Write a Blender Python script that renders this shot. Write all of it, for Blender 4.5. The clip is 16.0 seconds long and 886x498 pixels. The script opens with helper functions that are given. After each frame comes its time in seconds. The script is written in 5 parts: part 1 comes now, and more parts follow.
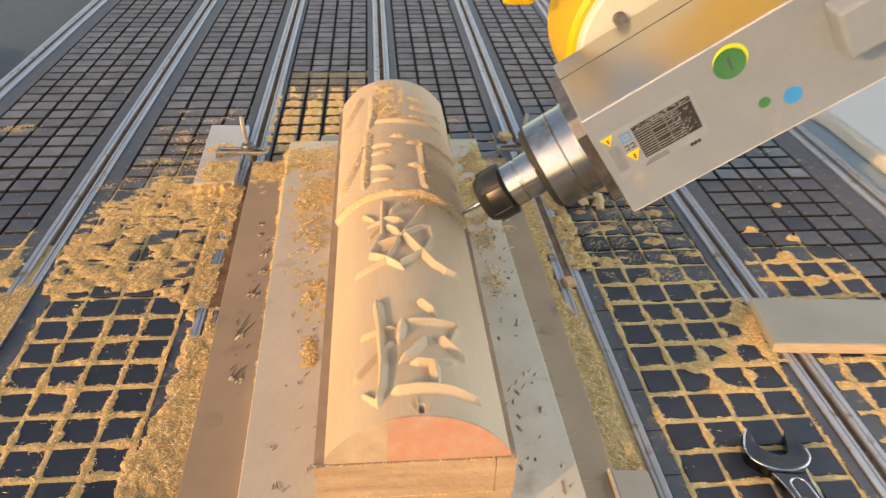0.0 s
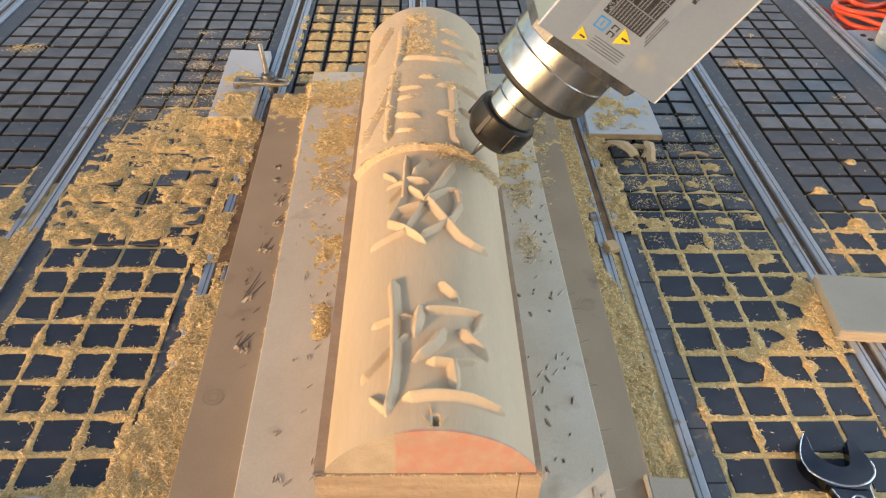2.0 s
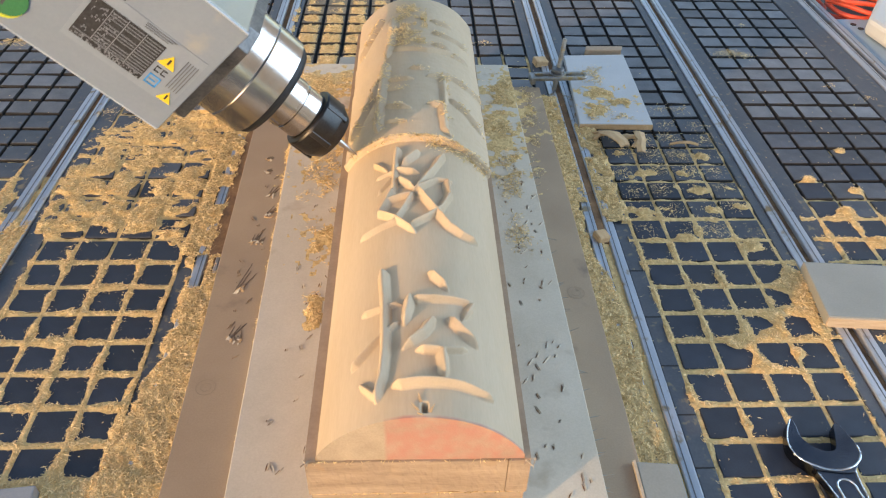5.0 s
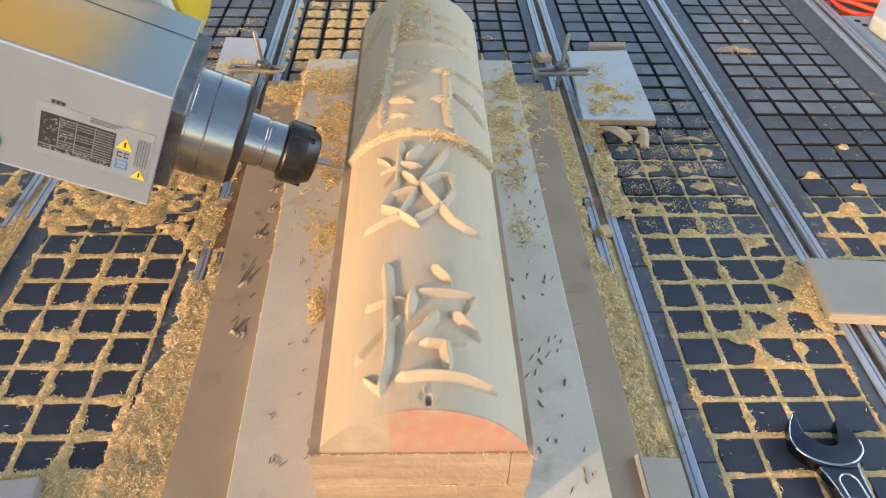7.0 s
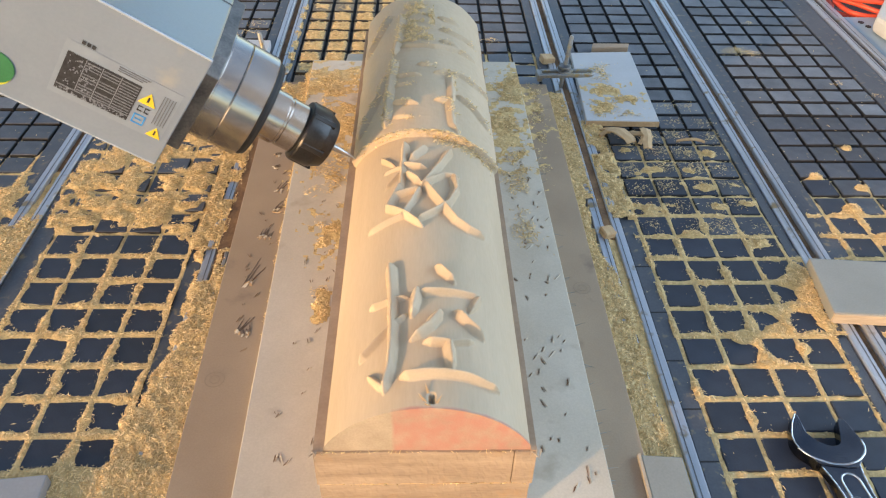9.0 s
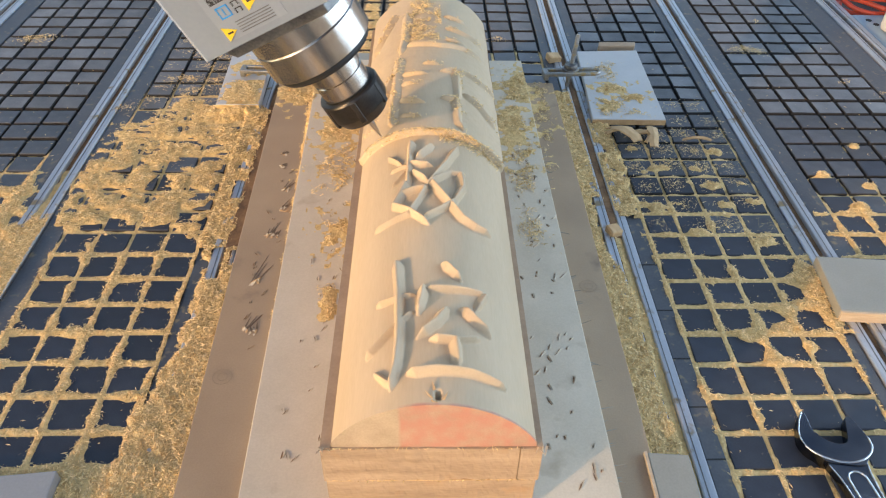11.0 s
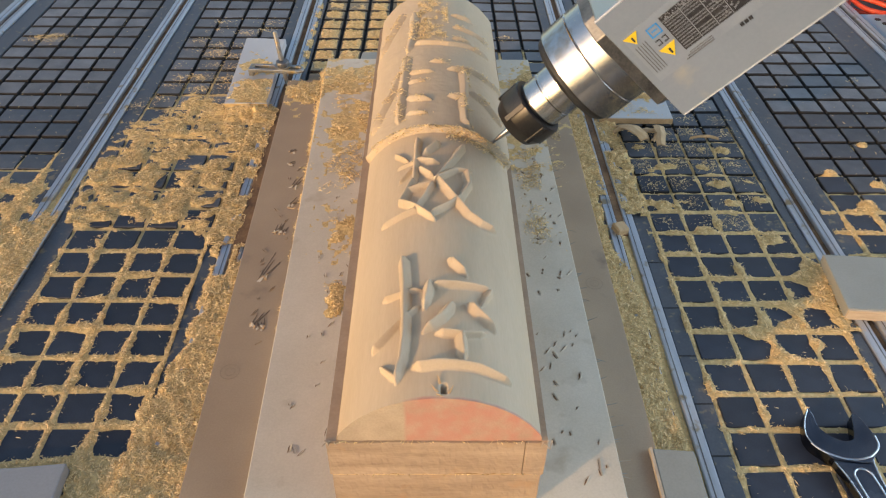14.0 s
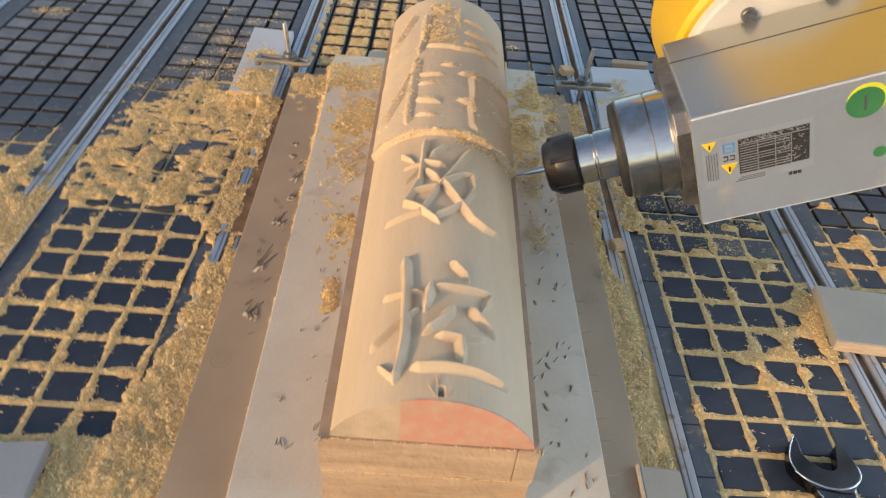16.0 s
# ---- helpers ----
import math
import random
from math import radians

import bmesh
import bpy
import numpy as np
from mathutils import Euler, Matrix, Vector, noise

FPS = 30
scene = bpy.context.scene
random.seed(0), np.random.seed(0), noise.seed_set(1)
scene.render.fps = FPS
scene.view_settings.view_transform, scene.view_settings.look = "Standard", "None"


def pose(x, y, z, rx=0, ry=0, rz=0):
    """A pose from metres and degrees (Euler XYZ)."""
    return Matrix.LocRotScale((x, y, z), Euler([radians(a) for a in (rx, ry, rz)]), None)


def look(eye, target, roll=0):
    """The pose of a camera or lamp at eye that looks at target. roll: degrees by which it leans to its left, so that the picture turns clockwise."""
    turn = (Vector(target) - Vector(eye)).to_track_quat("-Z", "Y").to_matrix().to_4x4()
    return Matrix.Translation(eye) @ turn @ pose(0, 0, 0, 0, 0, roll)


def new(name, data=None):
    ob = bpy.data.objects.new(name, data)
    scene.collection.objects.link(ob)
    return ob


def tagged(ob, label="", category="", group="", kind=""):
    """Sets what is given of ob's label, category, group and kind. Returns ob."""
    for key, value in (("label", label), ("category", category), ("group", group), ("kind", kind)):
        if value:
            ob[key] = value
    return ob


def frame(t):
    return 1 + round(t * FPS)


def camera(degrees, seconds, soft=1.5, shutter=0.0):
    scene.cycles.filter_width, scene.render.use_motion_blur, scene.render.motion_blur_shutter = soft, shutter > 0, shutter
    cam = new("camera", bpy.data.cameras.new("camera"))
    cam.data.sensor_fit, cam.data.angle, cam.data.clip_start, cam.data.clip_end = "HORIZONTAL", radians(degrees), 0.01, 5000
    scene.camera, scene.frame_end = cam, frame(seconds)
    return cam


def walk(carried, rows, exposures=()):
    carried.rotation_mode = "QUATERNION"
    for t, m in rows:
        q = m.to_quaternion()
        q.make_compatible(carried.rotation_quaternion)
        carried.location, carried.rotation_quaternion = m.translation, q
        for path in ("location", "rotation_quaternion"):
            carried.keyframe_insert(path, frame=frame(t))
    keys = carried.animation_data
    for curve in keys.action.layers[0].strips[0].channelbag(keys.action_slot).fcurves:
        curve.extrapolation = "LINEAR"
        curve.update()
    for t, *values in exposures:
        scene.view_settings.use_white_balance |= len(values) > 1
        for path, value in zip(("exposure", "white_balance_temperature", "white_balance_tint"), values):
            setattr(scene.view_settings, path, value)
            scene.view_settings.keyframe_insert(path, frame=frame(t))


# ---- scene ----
cam = camera(61.4, 16.0, soft=1.2, shutter=0.5)
EXPOSURE = 1.0
PATH = [
    (0, (-0.021, -0.165, 0.419), (0.149, 1.504, -0.671), 1.7),
    (0.2, (-0.0125, -0.145, 0.4145), (0.102, 1.504, -0.714), 1.06),
    (0.5, (-0.001, -0.115, 0.407), (0.033, 1.478, -0.802), 0.1),
    (1, (-0.001, -0.093, 0.406), (-0.035, 1.457, -0.858), -0.6),
    (1.5, (-0.007, -0.086, 0.409), (0.036, 1.442, -0.88), 1.4),
    (2, (-0.009, -0.09, 0.414), (0.06, 1.447, -0.865), 1.9),
    (2.5, (-0.008, -0.093, 0.415), (0.066, 1.453, -0.851), 1.8),
    (3, (-0.006, -0.096, 0.416), (0.096, 1.456, -0.843), 2.4),
    (3.5, (-0.005, -0.095, 0.414), (0.077, 1.442, -0.863), 1.8),
    (6, (-0.005, -0.094, 0.415), (0.072, 1.429, -0.879), 1.7),
    (6.5, (-0.005, -0.095, 0.415), (0.065, 1.428, -0.878), 1.6),
    (7, (-0.006, -0.096, 0.414), (0.068, 1.422, -0.885), 1.8),
    (7.5, (-0.006, -0.097, 0.414), (0.072, 1.421, -0.886), 2.0),
    (8, (-0.007, -0.097, 0.414), (0.066, 1.419, -0.888), 2.1),
    (8.5, (-0.007, -0.098, 0.414), (0.062, 1.418, -0.888), 1.8),
    (9, (-0.006, -0.099, 0.415), (0.058, 1.423, -0.881), 1.6),
    (11.5, (-0.006, -0.101, 0.415), (0.038, 1.421, -0.882), 1.2),
    (12, (-0.006, -0.101, 0.414), (0.036, 1.423, -0.879), 1.3),
    (12.5, (-0.007, -0.101, 0.414), (0.032, 1.423, -0.88), 1.3),
    (13, (-0.006, -0.103, 0.415), (0.029, 1.421, -0.879), 1.1),
    (13.5, (-0.005, -0.103, 0.415), (0.027, 1.418, -0.883), 1.0),
    (14, (-0.005, -0.105, 0.414), (0.021, 1.419, -0.88), 0.8),
    (14.5, (-0.007, -0.108, 0.415), (0.019, 1.421, -0.875), 0.8),
    (15, (-0.01, -0.106, 0.415), (0.026, 1.421, -0.875), 1.1),
    (15.5, (-0.011, -0.103, 0.417), (0.047, 1.429, -0.867), 1.9),
    (15.8, (-0.0115, -0.105, 0.417), (0.037, 1.43, -0.852), 3.5),
    (16, (-0.018, -0.106, 0.412), (0.055, 1.428, -0.869), 6.1),
]
walk(cam, [(t, look(eye, target, roll)) for t, eye, target, roll in PATH],
     [(0.0, EXPOSURE + 0.0, 7800, 15), (1.0, EXPOSURE - 0.03, 7500, 14), (2.2, EXPOSURE - 0.1, 6850, 11), (3.7, EXPOSURE - 0.1, 6450, 10), (6.0, EXPOSURE + 0.05, 6350, 10),
      (9.0, EXPOSURE + 0.05, 6350, 10), (12.0, EXPOSURE - 0.02, 6400, 10), (13.5, EXPOSURE - 0.1, 6400, 10), (14.0, EXPOSURE - 0.30, 6450, 10), (14.5, EXPOSURE - 0.22, 6450, 10), (16.0, EXPOSURE - 0.2, 6450, 10)])
MASK_SEED = 7
PITCH = 0.03
RAILS = (-0.3525, -0.1737, -0.01, 0.163, 0.335)
EDGE_RAILS = (-0.572, 0.568)
ROW0 = 0.0015           # a row of pads is centred on ROW0 + k * PITCH
BED_X, BED_Y = {1: 0.0031, 2: -0.0020, 4: 0.0020}, {0: 0.0030, 1: 0.0030}   # how far the pads of a bed sit off its middle and off ROW0
LOG_X, LOG_R, LOG_Z = -0.0015, 0.0623, 0.0507
LOG_Y0, LOG_Y1, STEP_Y = 0.133, 0.652, 0.392
BOARD_Z, UPPER_Z = 0.009, 0.018

# world, sun and exposure: a low warm sun from the front left, blue sky light above
SUN_EL, SUN_AZ = 15.0, 232.0
world = bpy.data.worlds.new("sky")
scene.world = world
world.use_nodes = True
wn = world.node_tree.nodes
sky = wn.new("ShaderNodeTexSky")
sky.sky_type = "NISHITA"
sky.sun_disc = False
sky.sun_elevation = radians(SUN_EL)
sky.sun_rotation = radians(SUN_AZ)
sky.dust_density = 1.0
wn["Background"].inputs["Strength"].default_value = 0.15
world.node_tree.links.new(sky.outputs[0], wn["Background"].inputs["Color"])
sun = new("sun", bpy.data.lights.new("sun", "SUN"))
sun.data.energy = 1.72
sun.data.color = (1.0, 0.58, 0.24)
sun.data.angle = radians(1.2)
sd = (math.sin(radians(SUN_AZ)) * math.cos(radians(SUN_EL)), math.cos(radians(SUN_AZ)) * math.cos(radians(SUN_EL)), math.sin(radians(SUN_EL)))
sun.matrix_world = look((sd[0] * 5, sd[1] * 5, sd[2] * 5), (0, 0, 0))


# ---- materials ----
def material(name, a, b, rough=0.6, metal=0.0, scale=40.0, bump=0.2, fine=600.0, stretch=(1, 1, 1), vary=0.0, bump_dist=0.0006, spots=None, coat=0.0, island=False):
    """Two tones mixed by coarse and fine noise in object space, with bump; vary: brightness spread between pieces; spots: (colour, scale, amount)."""
    m = bpy.data.materials.new(name)
    m.use_nodes = True
    n, l = m.node_tree.nodes, m.node_tree.links
    bsdf = n["Principled BSDF"]
    bsdf.inputs["Metallic"].default_value = metal
    bsdf.inputs["Coat Weight"].default_value = coat
    co = n.new("ShaderNodeTexCoord")
    mp = n.new("ShaderNodeMapping")
    mp.inputs["Scale"].default_value = stretch
    l.new(co.outputs["Object"], mp.inputs["Vector"])
    n1, n2 = n.new("ShaderNodeTexNoise"), n.new("ShaderNodeTexNoise")
    for t, sc, de in ((n1, scale, 5.0), (n2, fine, 3.0)):
        t.inputs["Scale"].default_value = sc
        t.inputs["Detail"].default_value = de
        l.new(mp.outputs[0], t.inputs["Vector"])
    mix = n.new("ShaderNodeMath")
    mix.operation = "MULTIPLY_ADD"
    l.new(n2.outputs[0], mix.inputs[0])
    mix.inputs[1].default_value = 0.5
    l.new(n1.outputs[0], mix.inputs[2])
    rng = n.new("ShaderNodeMapRange")
    rng.inputs[1].default_value, rng.inputs[2].default_value = 0.5, 1.0
    l.new(mix.outputs[0], rng.inputs[0])
    cm = n.new("ShaderNodeMix")
    cm.data_type = "RGBA"
    cm.inputs[6].default_value, cm.inputs[7].default_value = (*a, 1), (*b, 1)
    l.new(rng.outputs[0], cm.inputs[0])
    out = cm.outputs[2]
    if spots:
        col, sc, amount = spots
        n3 = n.new("ShaderNodeTexNoise")
        n3.inputs["Scale"].default_value, n3.inputs["Detail"].default_value = sc, 6.0
        l.new(co.outputs["Object"], n3.inputs["Vector"])
        r3 = n.new("ShaderNodeMapRange")
        r3.inputs[1].default_value, r3.inputs[2].default_value = 0.62 - 0.2 * amount, 0.72 - 0.2 * amount
        l.new(n3.outputs[0], r3.inputs[0])
        c3 = n.new("ShaderNodeMix")
        c3.data_type = "RGBA"
        c3.inputs[7].default_value = (*col, 1)
        l.new(r3.outputs[0], c3.inputs[0])
        l.new(out, c3.inputs[6])
        out = c3.outputs[2]
    if vary:
        src = n.new("ShaderNodeNewGeometry").outputs["Random Per Island"] if island else n.new("ShaderNodeObjectInfo").outputs["Random"]
        vr = n.new("ShaderNodeMapRange")
        vr.inputs[3].default_value, vr.inputs[4].default_value = 1 - vary, 1 + vary
        l.new(src, vr.inputs[0])
        hs = n.new("ShaderNodeHueSaturation")
        l.new(vr.outputs[0], hs.inputs["Value"])
        l.new(out, hs.inputs["Color"])
        out = hs.outputs[0]
    l.new(out, bsdf.inputs["Base Color"])
    rr = n.new("ShaderNodeMapRange")
    rr.inputs[3].default_value, rr.inputs[4].default_value = max(rough - 0.1, 0.03), min(rough + 0.1, 1)
    l.new(n1.outputs[0], rr.inputs[0])
    l.new(rr.outputs[0], bsdf.inputs["Roughness"])
    if bump:
        bp = n.new("ShaderNodeBump")
        bp.inputs["Strength"].default_value, bp.inputs["Distance"].default_value = bump, bump_dist
        l.new(mix.outputs[0], bp.inputs["Height"])
        l.new(bp.outputs[0], bsdf.inputs["Normal"])
    return m


M = {
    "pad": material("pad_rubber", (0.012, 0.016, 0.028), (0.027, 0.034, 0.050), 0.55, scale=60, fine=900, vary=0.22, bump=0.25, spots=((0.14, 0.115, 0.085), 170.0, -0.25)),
    # pad_mid, pad_far: thin dust film plus grazing sky sheen put into the base
    "pad_mid": material("pad_rubber_film_sheen", (0.036, 0.042, 0.054), (0.080, 0.087, 0.101), 0.5, scale=60, fine=900, vary=0.25, bump=0.25, spots=((0.20, 0.16, 0.10), 150.0, -0.05)),
    "pad_far": material("pad_rubber_far_sheen", (0.082, 0.090, 0.101), (0.166, 0.176, 0.188), 0.66, scale=40, fine=700, vary=0.25, island=True, bump=0.2),
    "pad_dusty": material("pad_rubber_dusty", (0.11, 0.10, 0.085), (0.27, 0.215, 0.125), 0.75, scale=50, fine=500, vary=0.2, island=True, bump=0.3),
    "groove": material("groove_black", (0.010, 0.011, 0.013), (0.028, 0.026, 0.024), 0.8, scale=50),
    "strip": material("bed_edge", (0.045, 0.052, 0.066), (0.085, 0.09, 0.10), 0.5, scale=30, fine=500, spots=((0.2, 0.16, 0.1), 120.0, 0.12)),
    "alu": material("rail_aluminium", (0.37, 0.39, 0.42), (0.53, 0.55, 0.585), 0.38, metal=0.6, scale=25, fine=900, stretch=(6, 0.4, 6), bump=0.1, spots=((0.30, 0.22, 0.12), 70.0, 0.1)),
    "slot": material("slot_grime", (0.10, 0.055, 0.028), (0.26, 0.15, 0.07), 0.9, scale=60, fine=400, bump=0.5),
    "mdf": material("mdf_brown", (0.300, 0.213, 0.134), (0.400, 0.296, 0.191), 0.75, scale=14, fine=900, bump=0.12, spots=((0.22, 0.16, 0.11), 20.0, 0.05)),
    "mdf_pale": material("mdf_pale", (0.50, 0.43, 0.32), (0.63, 0.55, 0.43), 0.7, scale=22, fine=800, bump=0.25, spots=((0.45, 0.37, 0.265), 30.0, 0.12)),
    "plate": material("clamp_board", (0.24, 0.24, 0.205), (0.31, 0.305, 0.265), 0.6, scale=18, fine=700, bump=0.1),
    "plate_pale": material("clamp_board_pale", (0.42, 0.415, 0.405), (0.50, 0.495, 0.485), 0.5, scale=18, fine=700, bump=0.1),
    "plate_grey": material("grey_plate", (0.22, 0.225, 0.23), (0.28, 0.285, 0.29), 0.5, scale=18, fine=700, bump=0.1),
    "ply_edge": material("plywood_edge", (0.40, 0.30, 0.20), (0.60, 0.48, 0.34), 0.8, scale=90, fine=600, stretch=(0.3, 0.3, 4), bump=0.4),
    "dust": material("sawdust", (0.480, 0.328, 0.136), (0.760, 0.556, 0.256), 0.95, scale=260, fine=1100, bump=1.0, bump_dist=0.0012),
    "chip": material("sawdust_flakes", (0.610, 0.436, 0.195), (0.880, 0.690, 0.378), 0.9, scale=200, fine=900, bump=0.0, vary=0.28, island=True),
    "splinter": material("torn_wood", (0.42, 0.26, 0.12), (0.64, 0.45, 0.25), 0.85, scale=60, fine=500, stretch=(1, 0.2, 1), bump=0.5),
    "steel": material("spindle_steel", (0.43, 0.395, 0.365), (0.58, 0.54, 0.50), 0.22, metal=1.0, scale=50, fine=500, stretch=(1, 1, 0.3), bump=0.04, spots=((0.42, 0.33, 0.24), 40.0, 0.1)),
    "side": material("spindle_side_aluminium", (0.49, 0.49, 0.44), (0.56, 0.56, 0.50), 0.32, metal=0.9, scale=6, fine=900, bump=0.0),
    "nut": material("collet_nut_black", (0.020, 0.019, 0.019), (0.05, 0.046, 0.043), 0.34, metal=0.6, scale=70, fine=700, bump=0.08),
    "seal": material("seal_black", (0.008, 0.008, 0.008), (0.02, 0.02, 0.02), 0.6),
    "bit": material("carbide_bit", (0.34, 0.33, 0.32), (0.46, 0.45, 0.44), 0.3, metal=1.0),
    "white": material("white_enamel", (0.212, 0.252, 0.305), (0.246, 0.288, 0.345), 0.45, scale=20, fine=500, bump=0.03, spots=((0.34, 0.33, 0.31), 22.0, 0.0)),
    "edge": material("bare_edge", (0.42, 0.45, 0.49), (0.52, 0.55, 0.58), 0.35, scale=60),
    "yellow": material("yellow_paint", (0.57, 0.375, 0.010), (0.64, 0.43, 0.02), 0.35, scale=18, bump=0.04),
    "label": material("label_silver", (0.235, 0.275, 0.33), (0.27, 0.312, 0.37), 0.45, scale=60),
    "faded": material("faded_print", (0.095, 0.10, 0.11), (0.15, 0.16, 0.175), 0.5, scale=200),
    "ink": material("label_ink", (0.018, 0.018, 0.02), (0.045, 0.045, 0.05), 0.5, scale=300),
    "print": material("plate_print", (0.20, 0.22, 0.25), (0.26, 0.28, 0.31), 0.5, scale=200),
    "warn": material("warning_yellow", (0.80, 0.55, 0.02), (0.85, 0.6, 0.04), 0.5),
    "green": material("green_sticker", (0.03, 0.16, 0.06), (0.055, 0.22, 0.09), 0.5),
    "lime": material("lime_ring", (0.62, 0.66, 0.03), (0.7, 0.72, 0.06), 0.5),
    "blue": material("blue_sticker", (0.02, 0.24, 0.62), (0.04, 0.3, 0.7), 0.5),
    "chrome": material("chrome_vanadium", (0.065, 0.070, 0.085), (0.14, 0.148, 0.165), 0.24, metal=1.0, scale=40, fine=500, bump=0.05),
    "dark_metal": material("dark_steel", (0.10, 0.10, 0.10), (0.26, 0.25, 0.24), 0.45, metal=0.8, scale=60, bump=0.2),
    "zinc": material("zinc_steel", (0.22, 0.21, 0.20), (0.40, 0.39, 0.37), 0.42, metal=0.8, scale=60, bump=0.2, spots=((0.40, 0.30, 0.15), 110.0, 0.35)),
    "machine": material("machine_grey", (0.30, 0.39, 0.45), (0.36, 0.45, 0.51), 0.5, scale=8, bump=0.05),
    "cream": material("machine_cream", (0.50, 0.49, 0.45), (0.56, 0.55, 0.51), 0.45, scale=6, bump=0.04),
    "cable": material("red_hose", (0.60, 0.06, 0.025), (0.70, 0.10, 0.04), 0.4, scale=60),
    "floor": material("shop_floor", (0.07, 0.08, 0.085), (0.12, 0.13, 0.135), 0.6, scale=3, fine=60, bump=0.1, bump_dist=0.003),
    "wall": material("shop_wall", (0.24, 0.27, 0.31), (0.30, 0.33, 0.37), 0.8, scale=2, fine=60, bump=0.1, bump_dist=0.003),
}


def wood_material(name, a, b, bump):
    """Pale carved timber with grain along its length; a red paint patch on the sawn end."""
    m = material(name, a, b, 0.62, scale=30, fine=420, stretch=(2.0, 0.3, 2.0), bump=bump, bump_dist=0.0004)
    n, l = m.node_tree.nodes, m.node_tree.links
    bsdf = n["Principled BSDF"]
    src = bsdf.inputs["Base Color"].links[0].from_socket
    co = n.new("ShaderNodeTexCoord")
    sep = n.new("ShaderNodeSeparateXYZ")
    l.new(co.outputs["Object"], sep.inputs[0])
    nz = n.new("ShaderNodeTexNoise")
    nz.inputs["Scale"].default_value, nz.inputs["Detail"].default_value = 130.0, 6.0
    l.new(co.outputs["Object"], nz.inputs["Vector"])

    def step(sock, lo, hi, wobble):
        ad = n.new("ShaderNodeMath")
        ad.operation = "MULTIPLY_ADD"
        l.new(nz.outputs[0], ad.inputs[0])
        ad.inputs[1].default_value = wobble
        l.new(sock, ad.inputs[2])
        r = n.new("ShaderNodeMapRange")
        r.inputs[1].default_value, r.inputs[2].default_value = lo, hi
        l.new(ad.outputs[0], r.inputs[0])
        return r.outputs[0]
    a = step(sep.outputs[0], -0.0195, -0.0175, 0.002)
    b = step(sep.outputs[1], LOG_Y0 + 0.0025, LOG_Y0 + 0.0010, 0.001)
    patch = n.new("ShaderNodeMath")
    patch.operation = "MULTIPLY"
    l.new(a, patch.inputs[0])
    l.new(b, patch.inputs[1])
    worn = n.new("ShaderNodeMapRange")
    worn.inputs[1].default_value, worn.inputs[2].default_value, worn.inputs[3].default_value, worn.inputs[4].default_value = 0.36, 0.68, 0.88, 0.34
    l.new(nz.outputs[0], worn.inputs[0])
    amt = n.new("ShaderNodeMath")
    amt.operation = "MULTIPLY"
    l.new(patch.outputs[0], amt.inputs[0])
    l.new(worn.outputs[0], amt.inputs[1])
    mx = n.new("ShaderNodeMix")
    mx.data_type = "RGBA"
    mx.inputs[7].default_value = (0.48, 0.215, 0.155, 1)
    l.new(amt.outputs[0], mx.inputs[0])
    l.new(src, mx.inputs[6])
    l.new(mx.outputs[2], bsdf.inputs["Base Color"])
    return m


M["rim"] = material("bright_chrome", (0.55, 0.56, 0.58), (0.7, 0.71, 0.72), 0.18, metal=1.0, scale=60)
M["wood"] = wood_material("carved_timber", (0.478, 0.362, 0.229), (0.553, 0.427, 0.281), 0.14)
M["end"] = wood_material("sawn_end", (0.36, 0.275, 0.185), (0.50, 0.395, 0.275), 0.8)
M["block"] = material("laminated_block", (0.29, 0.20, 0.125), (0.46, 0.335, 0.22), 0.75, scale=45, fine=500, stretch=(0.4, 0.4, 3), bump=0.7, spots=((0.40, 0.24, 0.12), 30.0, 0.1))
M["cut"] = material("splintered_cut", (0.11, 0.075, 0.05), (0.21, 0.148, 0.098), 0.9, scale=200, fine=900)
M["stain"] = material("ring_stain", (0.265, 0.187, 0.117), (0.36, 0.266, 0.172), 0.75, scale=90, fine=900)
M["ledge"] = material("cut_ledge", (0.33, 0.22, 0.135), (0.44, 0.31, 0.20), 0.8, scale=60, fine=500, bump=0.2)


# ---- mesh helpers ----
def thing(name, m=None, label="", category="", group="", kind=""):
    ob = new(name)
    if m is not None:
        ob.matrix_world = m
    return tagged(ob, label, category, group, kind)


def part(name, bm, mat, parent=None, label="", smooth=False, m=None):
    me = bpy.data.meshes.new(name)
    if smooth:
        for f in bm.faces:
            f.smooth = True
    bm.to_mesh(me)
    bm.free()
    me.materials.append(M[mat])
    ob = new(name, me)
    if m is not None:
        ob.matrix_basis = m
    ob.parent = parent
    if label:
        ob["label"] = label
    return ob


def sheet(name, verts, faces, mat, parent=None, smooth=False):
    """A mesh from arrays of vertices and faces (all quads or all triangles)."""
    verts, faces = np.asarray(verts, dtype=np.float32), np.asarray(faces, dtype=np.int32)
    me = bpy.data.meshes.new(name)
    k = faces.shape[1]
    me.vertices.add(len(verts))
    me.vertices.foreach_set("co", verts.ravel())
    me.loops.add(faces.size)
    me.loops.foreach_set("vertex_index", faces.ravel())
    me.polygons.add(len(faces))
    me.polygons.foreach_set("loop_start", np.arange(0, faces.size, k, dtype=np.int32))
    me.polygons.foreach_set("loop_total", np.full(len(faces), k, dtype=np.int32))
    me.polygons.foreach_set("use_smooth", np.full(len(faces), smooth))
    me.update(calc_edges=True)
    me.validate()
    me.materials.append(M[mat])
    ob = new(name, me)
    ob.parent = parent
    return ob


